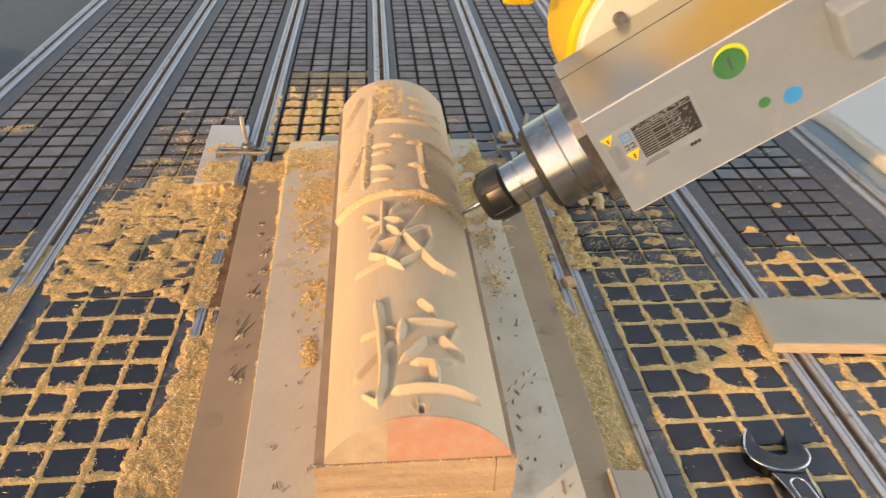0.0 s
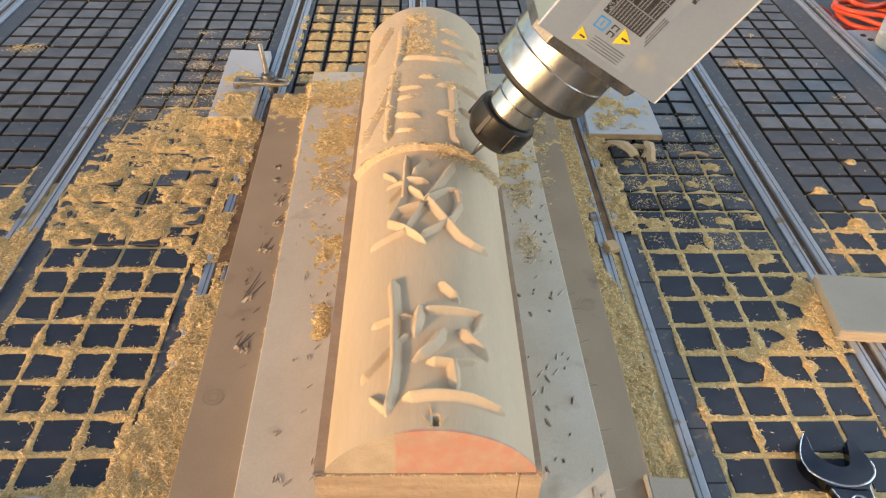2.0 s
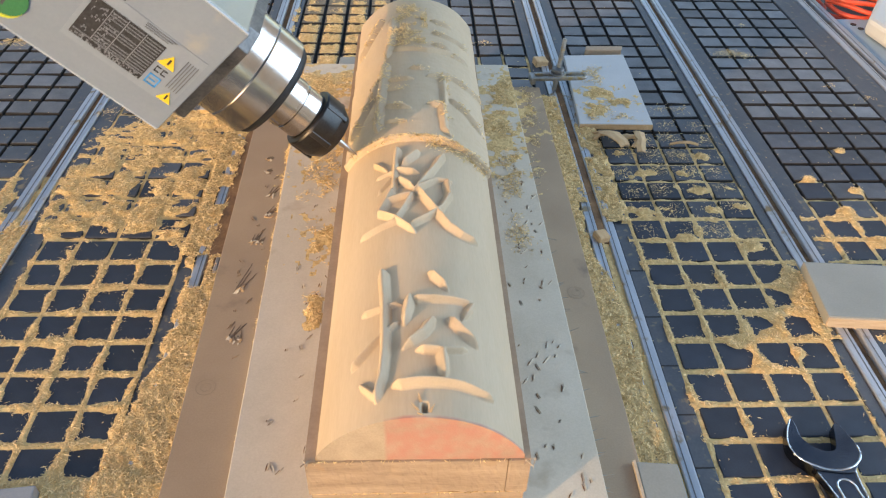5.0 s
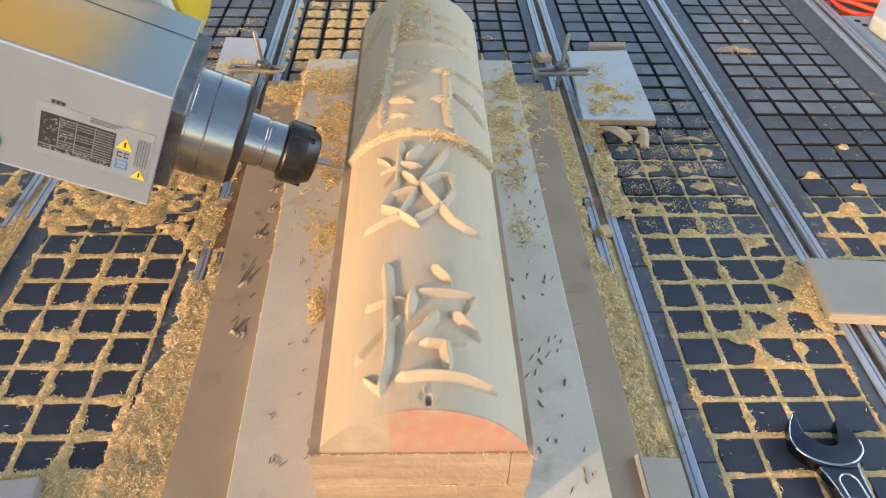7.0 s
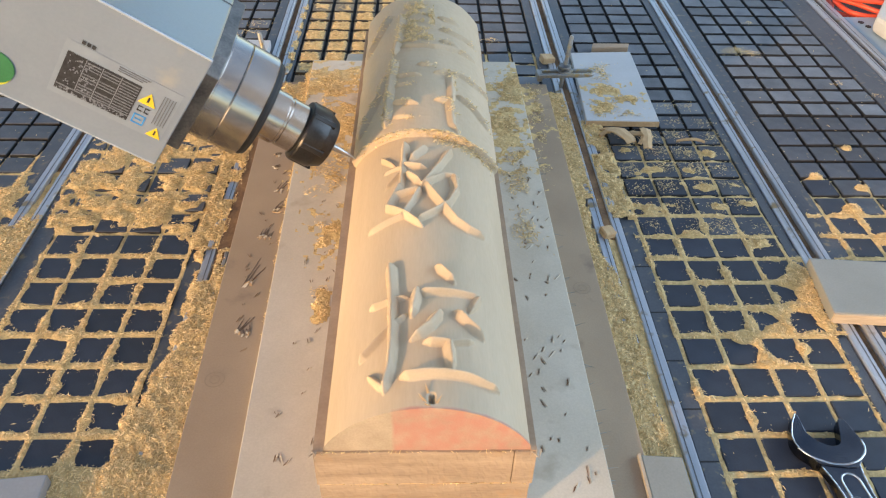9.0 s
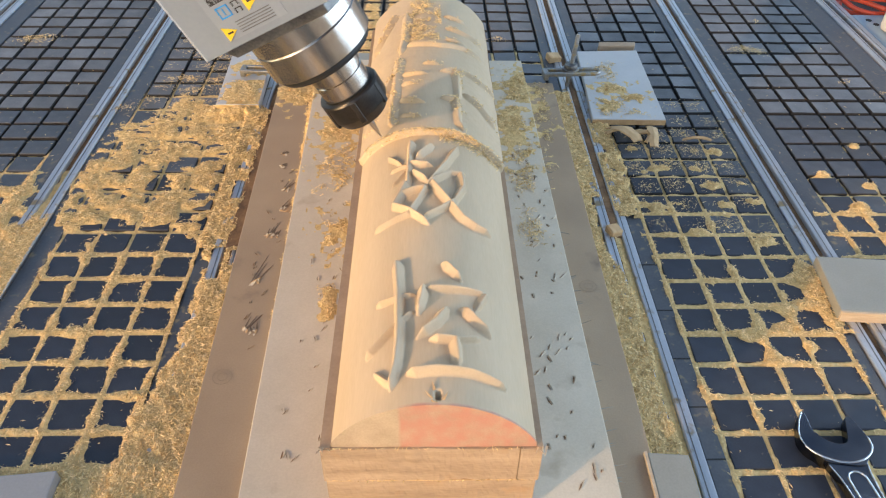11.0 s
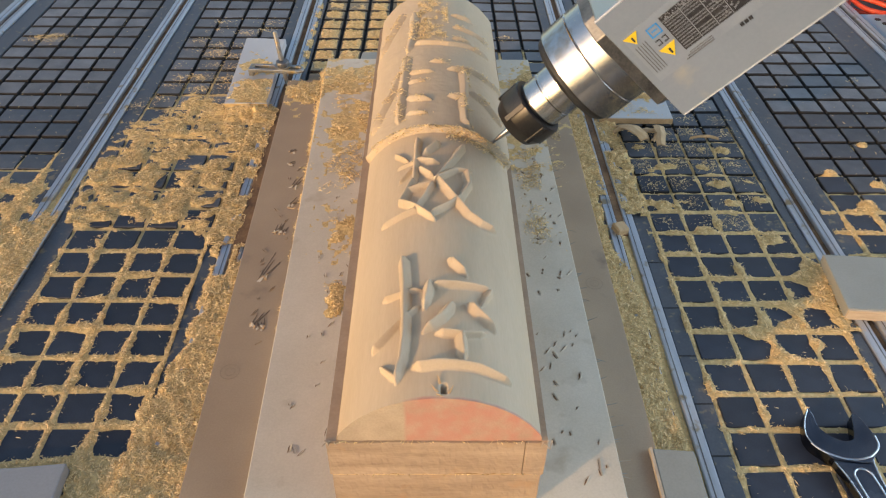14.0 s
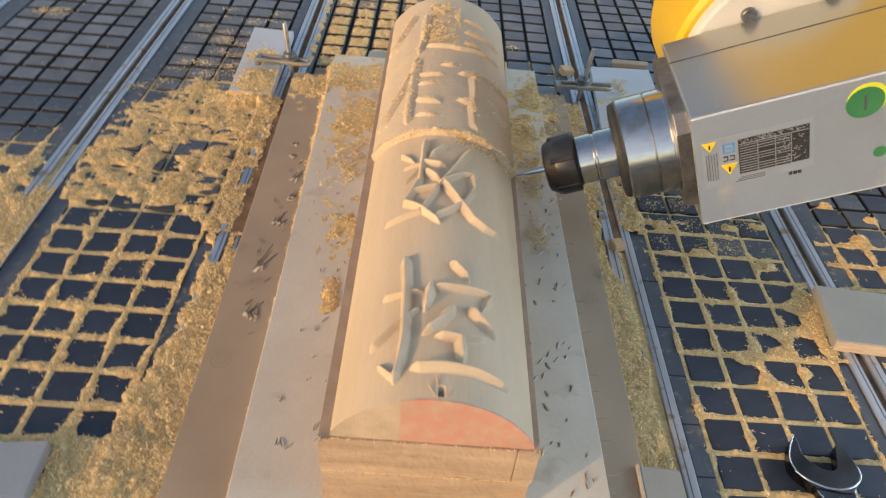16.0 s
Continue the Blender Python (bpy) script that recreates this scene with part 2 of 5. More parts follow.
def box(x0, x1, y0, y1, z0, z1, bevel=0.0, segs=2):
    bm = bmesh.new()
    bmesh.ops.create_cube(bm, size=1, matrix=Matrix.LocRotScale(((x0 + x1) / 2, (y0 + y1) / 2, (z0 + z1) / 2), None, (x1 - x0, y1 - y0, z1 - z0)))
    if bevel:
        bmesh.ops.bevel(bm, geom=bm.edges[:], offset=bevel, segments=segs, affect="EDGES", profile=0.5, clamp_overlap=True)
    return bm


def prism(points, z0, z1, bevel=0.0, axis="z"):
    """A flat outline given thickness; axis y lays the outline in x and z instead."""
    bm = bmesh.new()
    put = (lambda a, b, c: (a, b, c)) if axis == "z" else (lambda a, b, c: (a, c, b))
    lo = [bm.verts.new(put(a, b, z0)) for a, b in points]
    hi = [bm.verts.new(put(a, b, z1)) for a, b in points]
    n = len(points)
    bm.faces.new(lo[::-1])
    bm.faces.new(hi)
    for i in range(n):
        bm.faces.new((lo[i], lo[(i + 1) % n], hi[(i + 1) % n], hi[i]))
    bmesh.ops.recalc_face_normals(bm, faces=bm.faces[:])
    if bevel:
        bmesh.ops.bevel(bm, geom=bm.edges[:], offset=bevel, segments=2, affect="EDGES", profile=0.5, clamp_overlap=True)
    return bm


def lathe(profile, segs=48, axis="z"):
    """A body of revolution from (radius, height) pairs, closed at both ends."""
    bm = bmesh.new()
    rings = []
    for r, h in profile:
        ring = []
        for i in range(segs):
            a = 2 * math.pi * i / segs
            p = (r * math.cos(a), r * math.sin(a), h) if axis == "z" else (r * math.cos(a), h, r * math.sin(a))
            ring.append(bm.verts.new(p))
        rings.append(ring)
    for a, b in zip(rings, rings[1:]):
        for i in range(segs):
            bm.faces.new((a[i], a[(i + 1) % segs], b[(i + 1) % segs], b[i]))
    bm.faces.new(rings[0][::-1])
    bm.faces.new(rings[-1])
    bmesh.ops.recalc_face_normals(bm, faces=bm.faces[:])
    for f in bm.faces:
        f.smooth = len(f.verts) == 4
    for e in bm.edges:
        if len(e.link_faces) == 2 and e.calc_face_angle() > 0.5:
            e.smooth = False
    return bm


def tube(points, r, segs=10):
    """A round hose along a smooth line through the points."""
    cu = bpy.data.curves.new("tube", "CURVE")
    cu.dimensions, cu.bevel_depth, cu.bevel_resolution, cu.resolution_u = "3D", r, 3, 8
    sp = cu.splines.new("BEZIER")
    sp.bezier_points.add(len(points) - 1)
    for b, p in zip(sp.bezier_points, points):
        b.co = p
        b.handle_left_type = b.handle_right_type = "AUTO"
    ob = bpy.data.objects.new("tube", cu)
    me = bpy.data.meshes.new_from_object(ob)
    bm = bmesh.new()
    bm.from_mesh(me)
    bpy.data.objects.remove(ob)
    bpy.data.meshes.remove(me)
    return bm


def value_noise(x, y, cell, seed):
    """Smooth random field over the plan, about -1 to 1."""
    rng = np.random.default_rng(seed)
    table = rng.uniform(-1, 1, (256, 256))
    u, v = x / cell, y / cell
    i, j = np.floor(u).astype(int), np.floor(v).astype(int)
    f, g = u - i, v - j
    f, g = f * f * (3 - 2 * f), g * g * (3 - 2 * g)
    t = lambda a, b: table[a % 256, b % 256]
    return (t(i, j) * (1 - f) + t(i + 1, j) * f) * (1 - g) + (t(i, j + 1) * (1 - f) + t(i + 1, j + 1) * f) * g


# ---- the hall round the machine ----
def hall():
    f = part("floor", box(-40, 40, -40, 40, -0.95, -0.9), "floor")
    tagged(f, "dark grey concrete workshop floor", "floor", kind="structure")


def window_wall():
    """An unseen side wall with one large window, added for the cool light from the right; an area lamp in its opening
    is the sky light that comes through.
    """
    x0, x1 = 3.6, 3.8
    lo, hi, a, b = 0.4, 2.9, -1.4, 2.8
    w = thing("wall_east", None, "unseen plain grey workshop wall with a large window", "wall", kind="structure")
    for y0, y1, z0, z1 in ((-6, a, -0.9, 4.2), (b, 8, -0.9, 4.2), (a, b, -0.9, lo), (a, b, hi, 4.2)):
        part("wall_panel", box(x0, x1, y0, y1, z0, z1), "wall", w)
    f = thing("window_1", None, "unseen large steel-framed workshop window", "window", kind="structure")
    for y in (a + 0.03, (a + b) / 2, b - 0.03):
        part("window_frame", box(x0 + 0.04, x0 + 0.10, y - 0.03, y + 0.03, lo, hi, 0.004, 1), "machine", f)
    for z in (lo + 0.03, hi - 0.03):
        part("window_frame", box(x0 + 0.04, x0 + 0.10, a, b, z - 0.03, z + 0.03, 0.004, 1), "machine", f)
    lamp = new("window_sky_light", bpy.data.lights.new("window_sky_light", "AREA"))
    lamp.data.shape, lamp.data.size, lamp.data.size_y = "RECTANGLE", hi - lo - 0.1, b - a - 0.1
    lamp.data.energy, lamp.data.color = 92.0, (0.60, 0.79, 1.0)
    lamp.matrix_world = Matrix.Translation((x0 + 0.02, (a + b) / 2, (lo + hi) / 2)) @ pose(0, 0, 0, 0, 90, 0)


# ---- the vacuum table ----
def columns():
    """Pad columns as (x centre, bed) over the whole table."""
    out = []
    for i, (a, b) in enumerate(zip(RAILS, RAILS[1:])):
        mid = (a + b) / 2 + BED_X.get(i + 1, 0.0)
        out += [(mid + (k - 1.5) * PITCH, i + 1) for k in range(4)]
    out += [(0.3835 + k * PITCH, 5) for k in range(5)]
    out += [(-0.3970 - k * PITCH, 0) for k in range(5)]
    return out


def pad_shape():
    a, e, c = 0.0133, 0.0126, 0.0007
    ring = lambda d, z: [(-a + d, -e + d, z), (a - d, -e + d, z), (a - d, e - d, z), (-a + d, e - d, z)]
    v = ring(0, -0.005) + ring(0, -c) + ring(c, 0)
    f = [(8, 9, 10, 11)]
    for o in (0, 4):
        f += [(o + i, o + (i + 1) % 4, o + 4 + (i + 1) % 4, o + 4 + i) for i in range(4)]
    return v, f


def table():
    t = thing("vacuum_table", None, "black gridded vacuum bed with square rubber pads, strewn with sawdust", "machine bed")
    part("base", box(-0.60, 0.585, -0.25, 1.9, -0.12, -0.0125), "machine", t, "grey steel table body")
    part("pedestal", box(-0.56, 0.55, -0.20, 1.85, -0.9, -0.12, 0.006, 1), "machine", t, "grey steel machine frame")
    # black groove floor between the rails
    xs = [EDGE_RAILS[0] + 0.002] + [r for r in RAILS] + [EDGE_RAILS[1] - 0.002]
    for a, b in zip(xs, xs[1:]):
        part("groove_floor", box(a + 0.0128, b - 0.0128, -0.25, 1.9, -0.012, -0.0046), "groove", t)
    # plain strips along the rails
    cols = columns()
    for bed in range(6):
        cx = sorted(c for c, k in cols if k == bed)
        lo, hi = xs[bed] + 0.0132, xs[bed + 1] - 0.0132
        part("edge_strip", box(lo, cx[0] - 0.0165, -0.25, 1.9, -0.0045, -0.0004, 0.0006, 1), "strip", t)
        part("edge_strip", box(cx[-1] + 0.0165, hi, -0.25, 1.9, -0.0045, -0.0004, 0.0006, 1), "strip", t)
    # joints in the strip beside the right-hand slot
    for y in (0.128, 0.176, 0.218, 0.262, 0.312, 0.366):
        part("strip_joint", box(RAILS[3] + 0.0134, RAILS[3] + 0.0262, y - 0.0005, y + 0.0005, -0.003, -0.0001), "groove", t)
    return t


def ring_band(r0, r1, z, segs=36):
    bm = bmesh.new()
    vs = [[bm.verts.new((r * math.cos(2 * math.pi * k / segs), r * math.sin(2 * math.pi * k / segs), z)) for k in range(segs)] for r in (r0, r1)]
    for k in range(segs):
        bm.faces.new((vs[0][k], vs[1][k], vs[1][(k + 1) % segs], vs[0][(k + 1) % segs]))
    return bm


def pads(t):
    v, f = pad_shape()
    me = bpy.data.meshes.new("pad")
    me.from_pydata(v, [], f)
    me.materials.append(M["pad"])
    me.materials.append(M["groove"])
    mid_pad = bpy.data.meshes.new("pad")
    mid_pad.from_pydata(v, [], f)
    mid_pad.materials.append(M["pad_mid"])
    mid_pad.materials.append(M["groove"])
    # pad sides, and far bevels, take groove black: the gaps' shade put in colour
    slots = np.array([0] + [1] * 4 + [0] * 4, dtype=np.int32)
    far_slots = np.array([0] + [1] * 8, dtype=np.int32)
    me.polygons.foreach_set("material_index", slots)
    mid_pad.polygons.foreach_set("material_index", slots)
    v, f = np.array(v), np.array(f)
    far, dusty = [], []
    rng = random.Random(3)
    for cx, bed in columns():
        for k in range(-2, 62):
            y = ROW0 + k * PITCH + BED_Y.get(bed, 0.0)
            if bed in (2, 3) and y < 0.645:
                continue
            sink = -abs(rng.gauss(0, 0.0003))
            if y < 0.61 and y > 0.08 and bed not in (2, 3):
                # paler pads more often further back: dust film and painted grazing sheen
                ob = new("pad", mid_pad if y > 0.40 and rng.random() < (y - 0.40) / 0.12 else me)
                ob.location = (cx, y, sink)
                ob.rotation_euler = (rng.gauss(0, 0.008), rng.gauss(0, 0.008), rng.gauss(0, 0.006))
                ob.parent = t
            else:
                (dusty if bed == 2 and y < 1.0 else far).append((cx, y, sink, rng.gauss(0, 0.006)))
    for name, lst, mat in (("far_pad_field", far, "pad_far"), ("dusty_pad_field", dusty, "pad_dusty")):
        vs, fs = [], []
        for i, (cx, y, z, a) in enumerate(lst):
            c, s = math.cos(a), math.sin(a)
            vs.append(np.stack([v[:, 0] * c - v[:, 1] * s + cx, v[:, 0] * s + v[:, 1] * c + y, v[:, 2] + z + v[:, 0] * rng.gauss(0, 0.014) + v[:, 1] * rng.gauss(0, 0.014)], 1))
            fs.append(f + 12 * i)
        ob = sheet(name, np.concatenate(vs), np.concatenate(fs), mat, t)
        # second slot: groove shade put in colour on sides and bevels
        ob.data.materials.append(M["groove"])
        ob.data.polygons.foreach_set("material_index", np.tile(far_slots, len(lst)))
        ob["kind"] = "stuff"


def rail(x, wide=False):
    r = thing("t_slot_rail", pose(x, 0, 0), "aluminium T-slot rail with a grimy slot, set in the bed", "rail", "rails of the bed")
    w = 0.0145 if wide else 0.0125
    for s in (-1, 1):
        a, b = sorted((s * 0.0036, s * w))
        part("lip", box(a, b, -0.25, 1.9, -0.012, 0.0012, 0.0008, 1), "alu", r)
        a, b = sorted((s * 0.0066, s * 0.0074))
        part("score_line", box(a, b, -0.25, 1.9, 0.0008, 0.0014), "dark_metal", r)
    part("slot_floor", box(-0.0036, 0.0036, -0.25, 1.9, -0.012, -0.0035), "slot", r)
    return r


# ---- boards ----
def quad_board(name, corners, z0, z1, mat, label, bevel=0.0006):
    ob = part(name, prism(corners, z0, z1, bevel), mat)
    return tagged(ob, label, "board")


def boards():
    base = quad_board("base_board", [(-0.1515, -0.1), (0.1372, -0.1), (0.1388, 0.668), (-0.1707, 0.668)], 0.0005, BOARD_Z, "mdf", "brown MDF base board lying on the vacuum bed")
    up = quad_board("spoil_board", [(-0.1108, -0.1), (0.1125, -0.1), (0.1055, 0.705), (-0.1287, 0.705)], BOARD_Z, UPPER_Z, "mdf_pale", "pale scarred MDF spoil board with nicks and stains")
    for x, y in ((-0.1470, 0.2385), (0.1235, 0.330)):
        for r in (0.0034, 0.0066):
            part("ring_stain", ring_band(r - 0.0004, r + 0.0004, BOARD_Z + 0.0002), "stain", base, "faint brown ring", m=Matrix.Translation((x, y, 0)))
    rng = random.Random(11)
    # nicks chopped into the upper and lower boards
    for i in range(108):
        if i < 64:
            x, y, z = rng.uniform(0.068, 0.106), rng.uniform(0.14, 0.55), UPPER_Z
        elif i < 92:
            x, y, z = rng.uniform(-0.106, -0.07), rng.uniform(0.15, 0.5), UPPER_Z
        else:
            x, y, z = rng.uniform(-0.150, -0.125), rng.uniform(0.26, 0.5), BOARD_Z
        ln, wd = rng.uniform(0.0014, 0.0042), rng.uniform(0.0005, 0.0009)
        wd *= rng.uniform(0.3, 0.7)
        pts = [(-wd * rng.uniform(0.5, 1.4), rng.uniform(-0.3, 0.3) * ln), (rng.uniform(-1, 1) * wd, -ln), (wd * rng.uniform(0.4, 1.5), rng.uniform(-0.5, 0.2) * ln), (wd * rng.uniform(0.2, 0.8), 0.4 * ln), (rng.uniform(-1, 1) * wd, ln * 0.7)]
        bm = prism(pts, -0.0003, 0.0003)
        a = rng.uniform(-50, 35)
        part("nick", bm, "slot", up, m=pose(x, y, z, 0, 0, a))
        bm = prism([(-wd, 0), (0, -ln), (wd, 0), (0, ln * 0.8)], 0, 0.0008)
        part("raised_fibre", bm, "mdf_pale" if i < 92 else "mdf", up, m=pose(x + 0.0013, y + 0.0006, z - 0.0001, 0, -14, a))
    # deep gouges in the base board, dark cut with a lifted pale fibre
    for x, y, ln, a in ((-0.1345, 0.462, 0.013, -24), (-0.1325, 0.432, 0.012, -30), (-0.1390, 0.396, 0.010, -12), (-0.1340, 0.394, 0.008, -15), (-0.1415, 0.338, 0.026, -20), (-0.1385, 0.286, 0.012, -22), (-0.1330, 0.283, 0.007, 12), (-0.1430, 0.500, 0.006, -60), (-0.1450, 0.520, 0.007, -35)):
        for k in range(3):
            q, w = ln * rng.uniform(0.5, 1.2), rng.uniform(0.0004, 0.0008)
            bm = prism([(-w, 0), (0.3 * w, -0.25 * q), (w, 0.05 * q), (0.5 * w, 0.6 * q), (0, q)], -0.0003, 0.0003 + 0.0001 * k)
            part("nick", bm, "cut", up, m=pose(x + (k - 1) * 0.0019, y + rng.uniform(-0.002, 0.002), BOARD_Z, 0, 0, a + 7 * (1 - k) + rng.uniform(-4, 4)))
        for k in range(5):
            q = ln * rng.uniform(0.15, 0.35)
            bm = prism([(-0.0009, 0), (0, -q), (0.0009, 0.1 * q), (0, 0.6 * q)], 0, 0.0007)
            part("raised_fibre", bm, "splinter" if k % 2 else "mdf_pale", up, m=pose(x + rng.uniform(-0.003, 0.003), y - 0.002 + rng.uniform(-0.003, 0.002), BOARD_Z, rng.uniform(5, 25), rng.uniform(-20, 20), rng.uniform(-80, 80)))
    # torn fibres on the right-hand edge
    for i in range(26):
        y = rng.uniform(0.14, 0.55)
        bm = prism([(0, -0.0003), (rng.uniform(0.003, 0.008), 0), (0, 0.0003)], 0, 0.0003)
        part("fibre", bm, "plate", up, m=pose(0.1125 - 0.0070 * (y + 0.1) / 0.8, y, UPPER_Z - 0.001, rng.uniform(-10, 10), rng.uniform(-20, 10), rng.uniform(-30, 30)))


def clamp_board(corners, z1, label, pale=False, edge="ply_edge"):
    b = quad_board("clamp_board", corners, 0.0014, z1, "plate_pale" if pale else "plate_grey" if z1 < 0.011 else "plate", label, 0.0008)
    if pale:
        (ax, ay), (bx, by) = corners[:2]
        part("raw_edge", prism([(ax, ay - 0.0008), (bx, by - 0.0008), (bx, by - 0.0001), (ax, ay - 0.0001)], 0.001, z1 - 0.0008), edge, b, "raw torn brown edge" if edge == "splinter" else "dust-caked edge")
    return b


def loose_boards():
    clamp_board([(-0.231, 0.612), (-0.185, 0.612), (-0.189, 0.772), (-0.238, 0.775)], 0.0110, "pale clamping board dusted with sawdust, beside a T-slot", True, "dust")
    clamp_board([(0.172, 0.591), (0.2505, 0.590), (0.2545, 0.756), (0.180, 0.752)], 0.0078, "grey-white clamping board with strewn chips", True, "splinter")
    b = clamp_board([(0.314, 0.300), (0.46, 0.289), (0.466, 0.352), (0.320, 0.364)], 0.0114, "grey faced board offcut lying across the bed")
    part("edge_band", prism([(0.3145, 0.2985), (0.46, 0.2875), (0.46, 0.2889), (0.3145, 0.2999)], 0.001, 0.0107), "ply_edge", b, "raw wooden edge")
    c = clamp_board([(0.1345, 0.06), (0.160, 0.06), (0.1605, 0.171), (0.1345, 0.173)], 0.0125, "small grey board offcut with a chipped edge")
    part("edge_band", prism([(0.1325, 0.06), (0.1343, 0.06), (0.1343, 0.174), (0.1325, 0.1735)], 0.0095, 0.0128), "ply_edge", c, "raw wooden edge")
    clamp_board([(-0.36, 0.06), (-0.228, 0.06), (-0.2325, 0.1640), (-0.262, 0.1610), (-0.36, 0.1545)], 0.0105, "grey-white plate half buried in sawdust")
    clamp_board([(-0.093, 0.708), (-0.06, 0.708), (-0.06, 0.735), (-0.091, 0.735)], 0.012, "small grey-white offcut behind the spoil board")


# ---- the carved timber ----
# strokes of the relief letters as lines in plan, millimetres, with half width
LETTER_NEAR = [
    ([(-23, 244), (-21, 216), (-20, 180), (-21, 161), (-24, 146)], 4.3), ([(-23, 147), (-33, 160)], 2.8), ([(-34, 211), (-12, 213)], 2.6), ([(-38, 173), (-26, 186), (-13, 199)], 2.7),
    ([(5, 239), (15, 226)], 4.2), ([(-7, 219), (-8, 208), (-10, 197)], 4.2), ([(-6, 215), (12, 217), (29, 219)], 3.4), ([(29, 219), (23, 204)], 3.4),
    ([(6, 200), (0, 189), (-10, 179)], 4.6), ([(15, 202), (22, 194), (30, 186)], 4.2), ([(-3, 177), (11, 177), (24, 181)], 3.4), ([(10, 178), (11, 158)], 4.4),
    ([(-15, 154), (1, 155), (19, 155), (36, 152)], 4.0)]
LETTER_MID = [
    ([(-16, 378), (-17, 348), (-18, 322)], 3.6), ([(-33, 366), (-23, 351)], 2.7), ([(-1, 370), (-13, 354)], 4.2), ([(-18, 348), (-1, 344)], 3.8), ([(-18, 348), (-31, 346)], 1.9),
    ([(-15, 338), (-4, 325)], 4.0), ([(-19, 340), (-29, 327)], 2.1), ([(-18, 326), (-22, 313), (-26, 302), (-16, 293), (-4, 278)], 3.9),
    ([(-5, 319), (-11, 303), (-17, 290), (-39, 284)], 3.0), ([(-25, 312), (-14, 316), (-4, 319)], 3.2), ([(17, 370), (8, 346), (-5, 319)], 4.0),
    ([(-4, 322), (11, 336), (22, 339)], 3.2), ([(18, 338), (19, 320), (13, 303), (4, 293), (-8, 283)], 3.8), ([(-2, 324), (9, 302), (18, 286), (26, 281), (36, 280)], 4.2)]
# rough-cut letters of the unfinished stretch
LETTER_FAR = [
    ([(-27, 514), (-29, 456), (-30, 405)], 6.0), ([(-31, 486), (-41, 448), (-50, 418)], 6.0), ([(-24, 482), (-5, 479)], 3.4), ([(-24, 465), (-12, 464)], 3.0), ([(-24, 438), (-7, 430)], 5.0),
    ([(-24, 414), (-10, 410)], 3.0), ([(-7, 498), (5, 497)], 3.2), ([(7, 484), (26, 491), (38, 488), (50, 490)], 4.0), ([(19, 486), (19, 440)], 5.0),
    ([(7, 437), (17, 437), (18, 402), (22, 394)], 4.6), ([(24, 452), (37, 442), (46, 428)], 5.0), ([(-22, 606), (-23, 559), (-26, 526)], 5.5), ([(-33, 615), (-42, 585), (-51, 560)], 6.0),
    ([(-20, 537), (7, 533), (27, 538), (42, 540)], 4.2), ([(12, 598), (30, 597)], 4.0), ([(13, 572), (29, 571), (43, 572)], 4.2), ([(12, 547), (28, 546)], 4.0)]


def stroke_field(x, y, strokes):
    """Height 0 to 1 of roof-shaped ridges along the strokes; x, y in millimetres."""
    h = np.zeros_like(x)
    for pts, w in strokes:
        total = sum(math.dist(a, b) for a, b in zip(pts, pts[1:]))
        done = 0.0
        for a, b in zip(pts, pts[1:]):
            dx, dy = b[0] - a[0], b[1] - a[1]
            ln = math.hypot(dx, dy)
            s = np.clip(((x - a[0]) * dx + (y - a[1]) * dy) / ln ** 2, 0, 1)
            d = np.hypot(x - a[0] - s * dx, y - a[1] - s * dy)
            along = (done + s * ln) / total
            width = 0.80 * w * (1.08 - 0.30 * along) * np.minimum(1.0, 0.45 + 1.2 * np.minimum(along, 1 - along) * total / (2.2 * w))
            h = np.maximum(h, np.clip(1.15 * (1 - d / width), 0, 1) ** 0.8 * np.minimum(1.0, width / 2.9))
            done += ln
    return h


def step_line(x):
    """Where the finished surface ends and the rough stock begins, for x across from the axis."""
    return 0.3872 - 0.085 * x


def log_radius(x, y):
    """Radius of the worked surface at plan x (across, from the axis) and y, metres."""
    mx, my = x * 1000 + LOG_X * 1000, y * 1000
    edge = step_line(x) + 0.0006 * value_noise(x, y, 0.004, 5)
    far = np.clip((y - edge) / 0.0012, 0, 1)
    near = np.maximum(stroke_field(mx, my, LETTER_NEAR), stroke_field(mx, my, LETTER_MID))
    back = stroke_field(mx, my, LETTER_FAR)
    rough = 0.0005 * value_noise(x, y, 0.016, 8) + 0.00012 * value_noise(x, y, 0.003, 9)
    lip = 0.0011 * np.exp(-((y - edge - 0.0016) / 0.0016) ** 2) * (1 + 0.6 * value_noise(x, y, 0.003, 6))
    return LOG_R + (1 - far) * (0.0054 * near + 0.00005 * value_noise(x, y * 0.1, 0.002, 4)) + far * (0.0042 + 0.0034 * back + rough + lip)


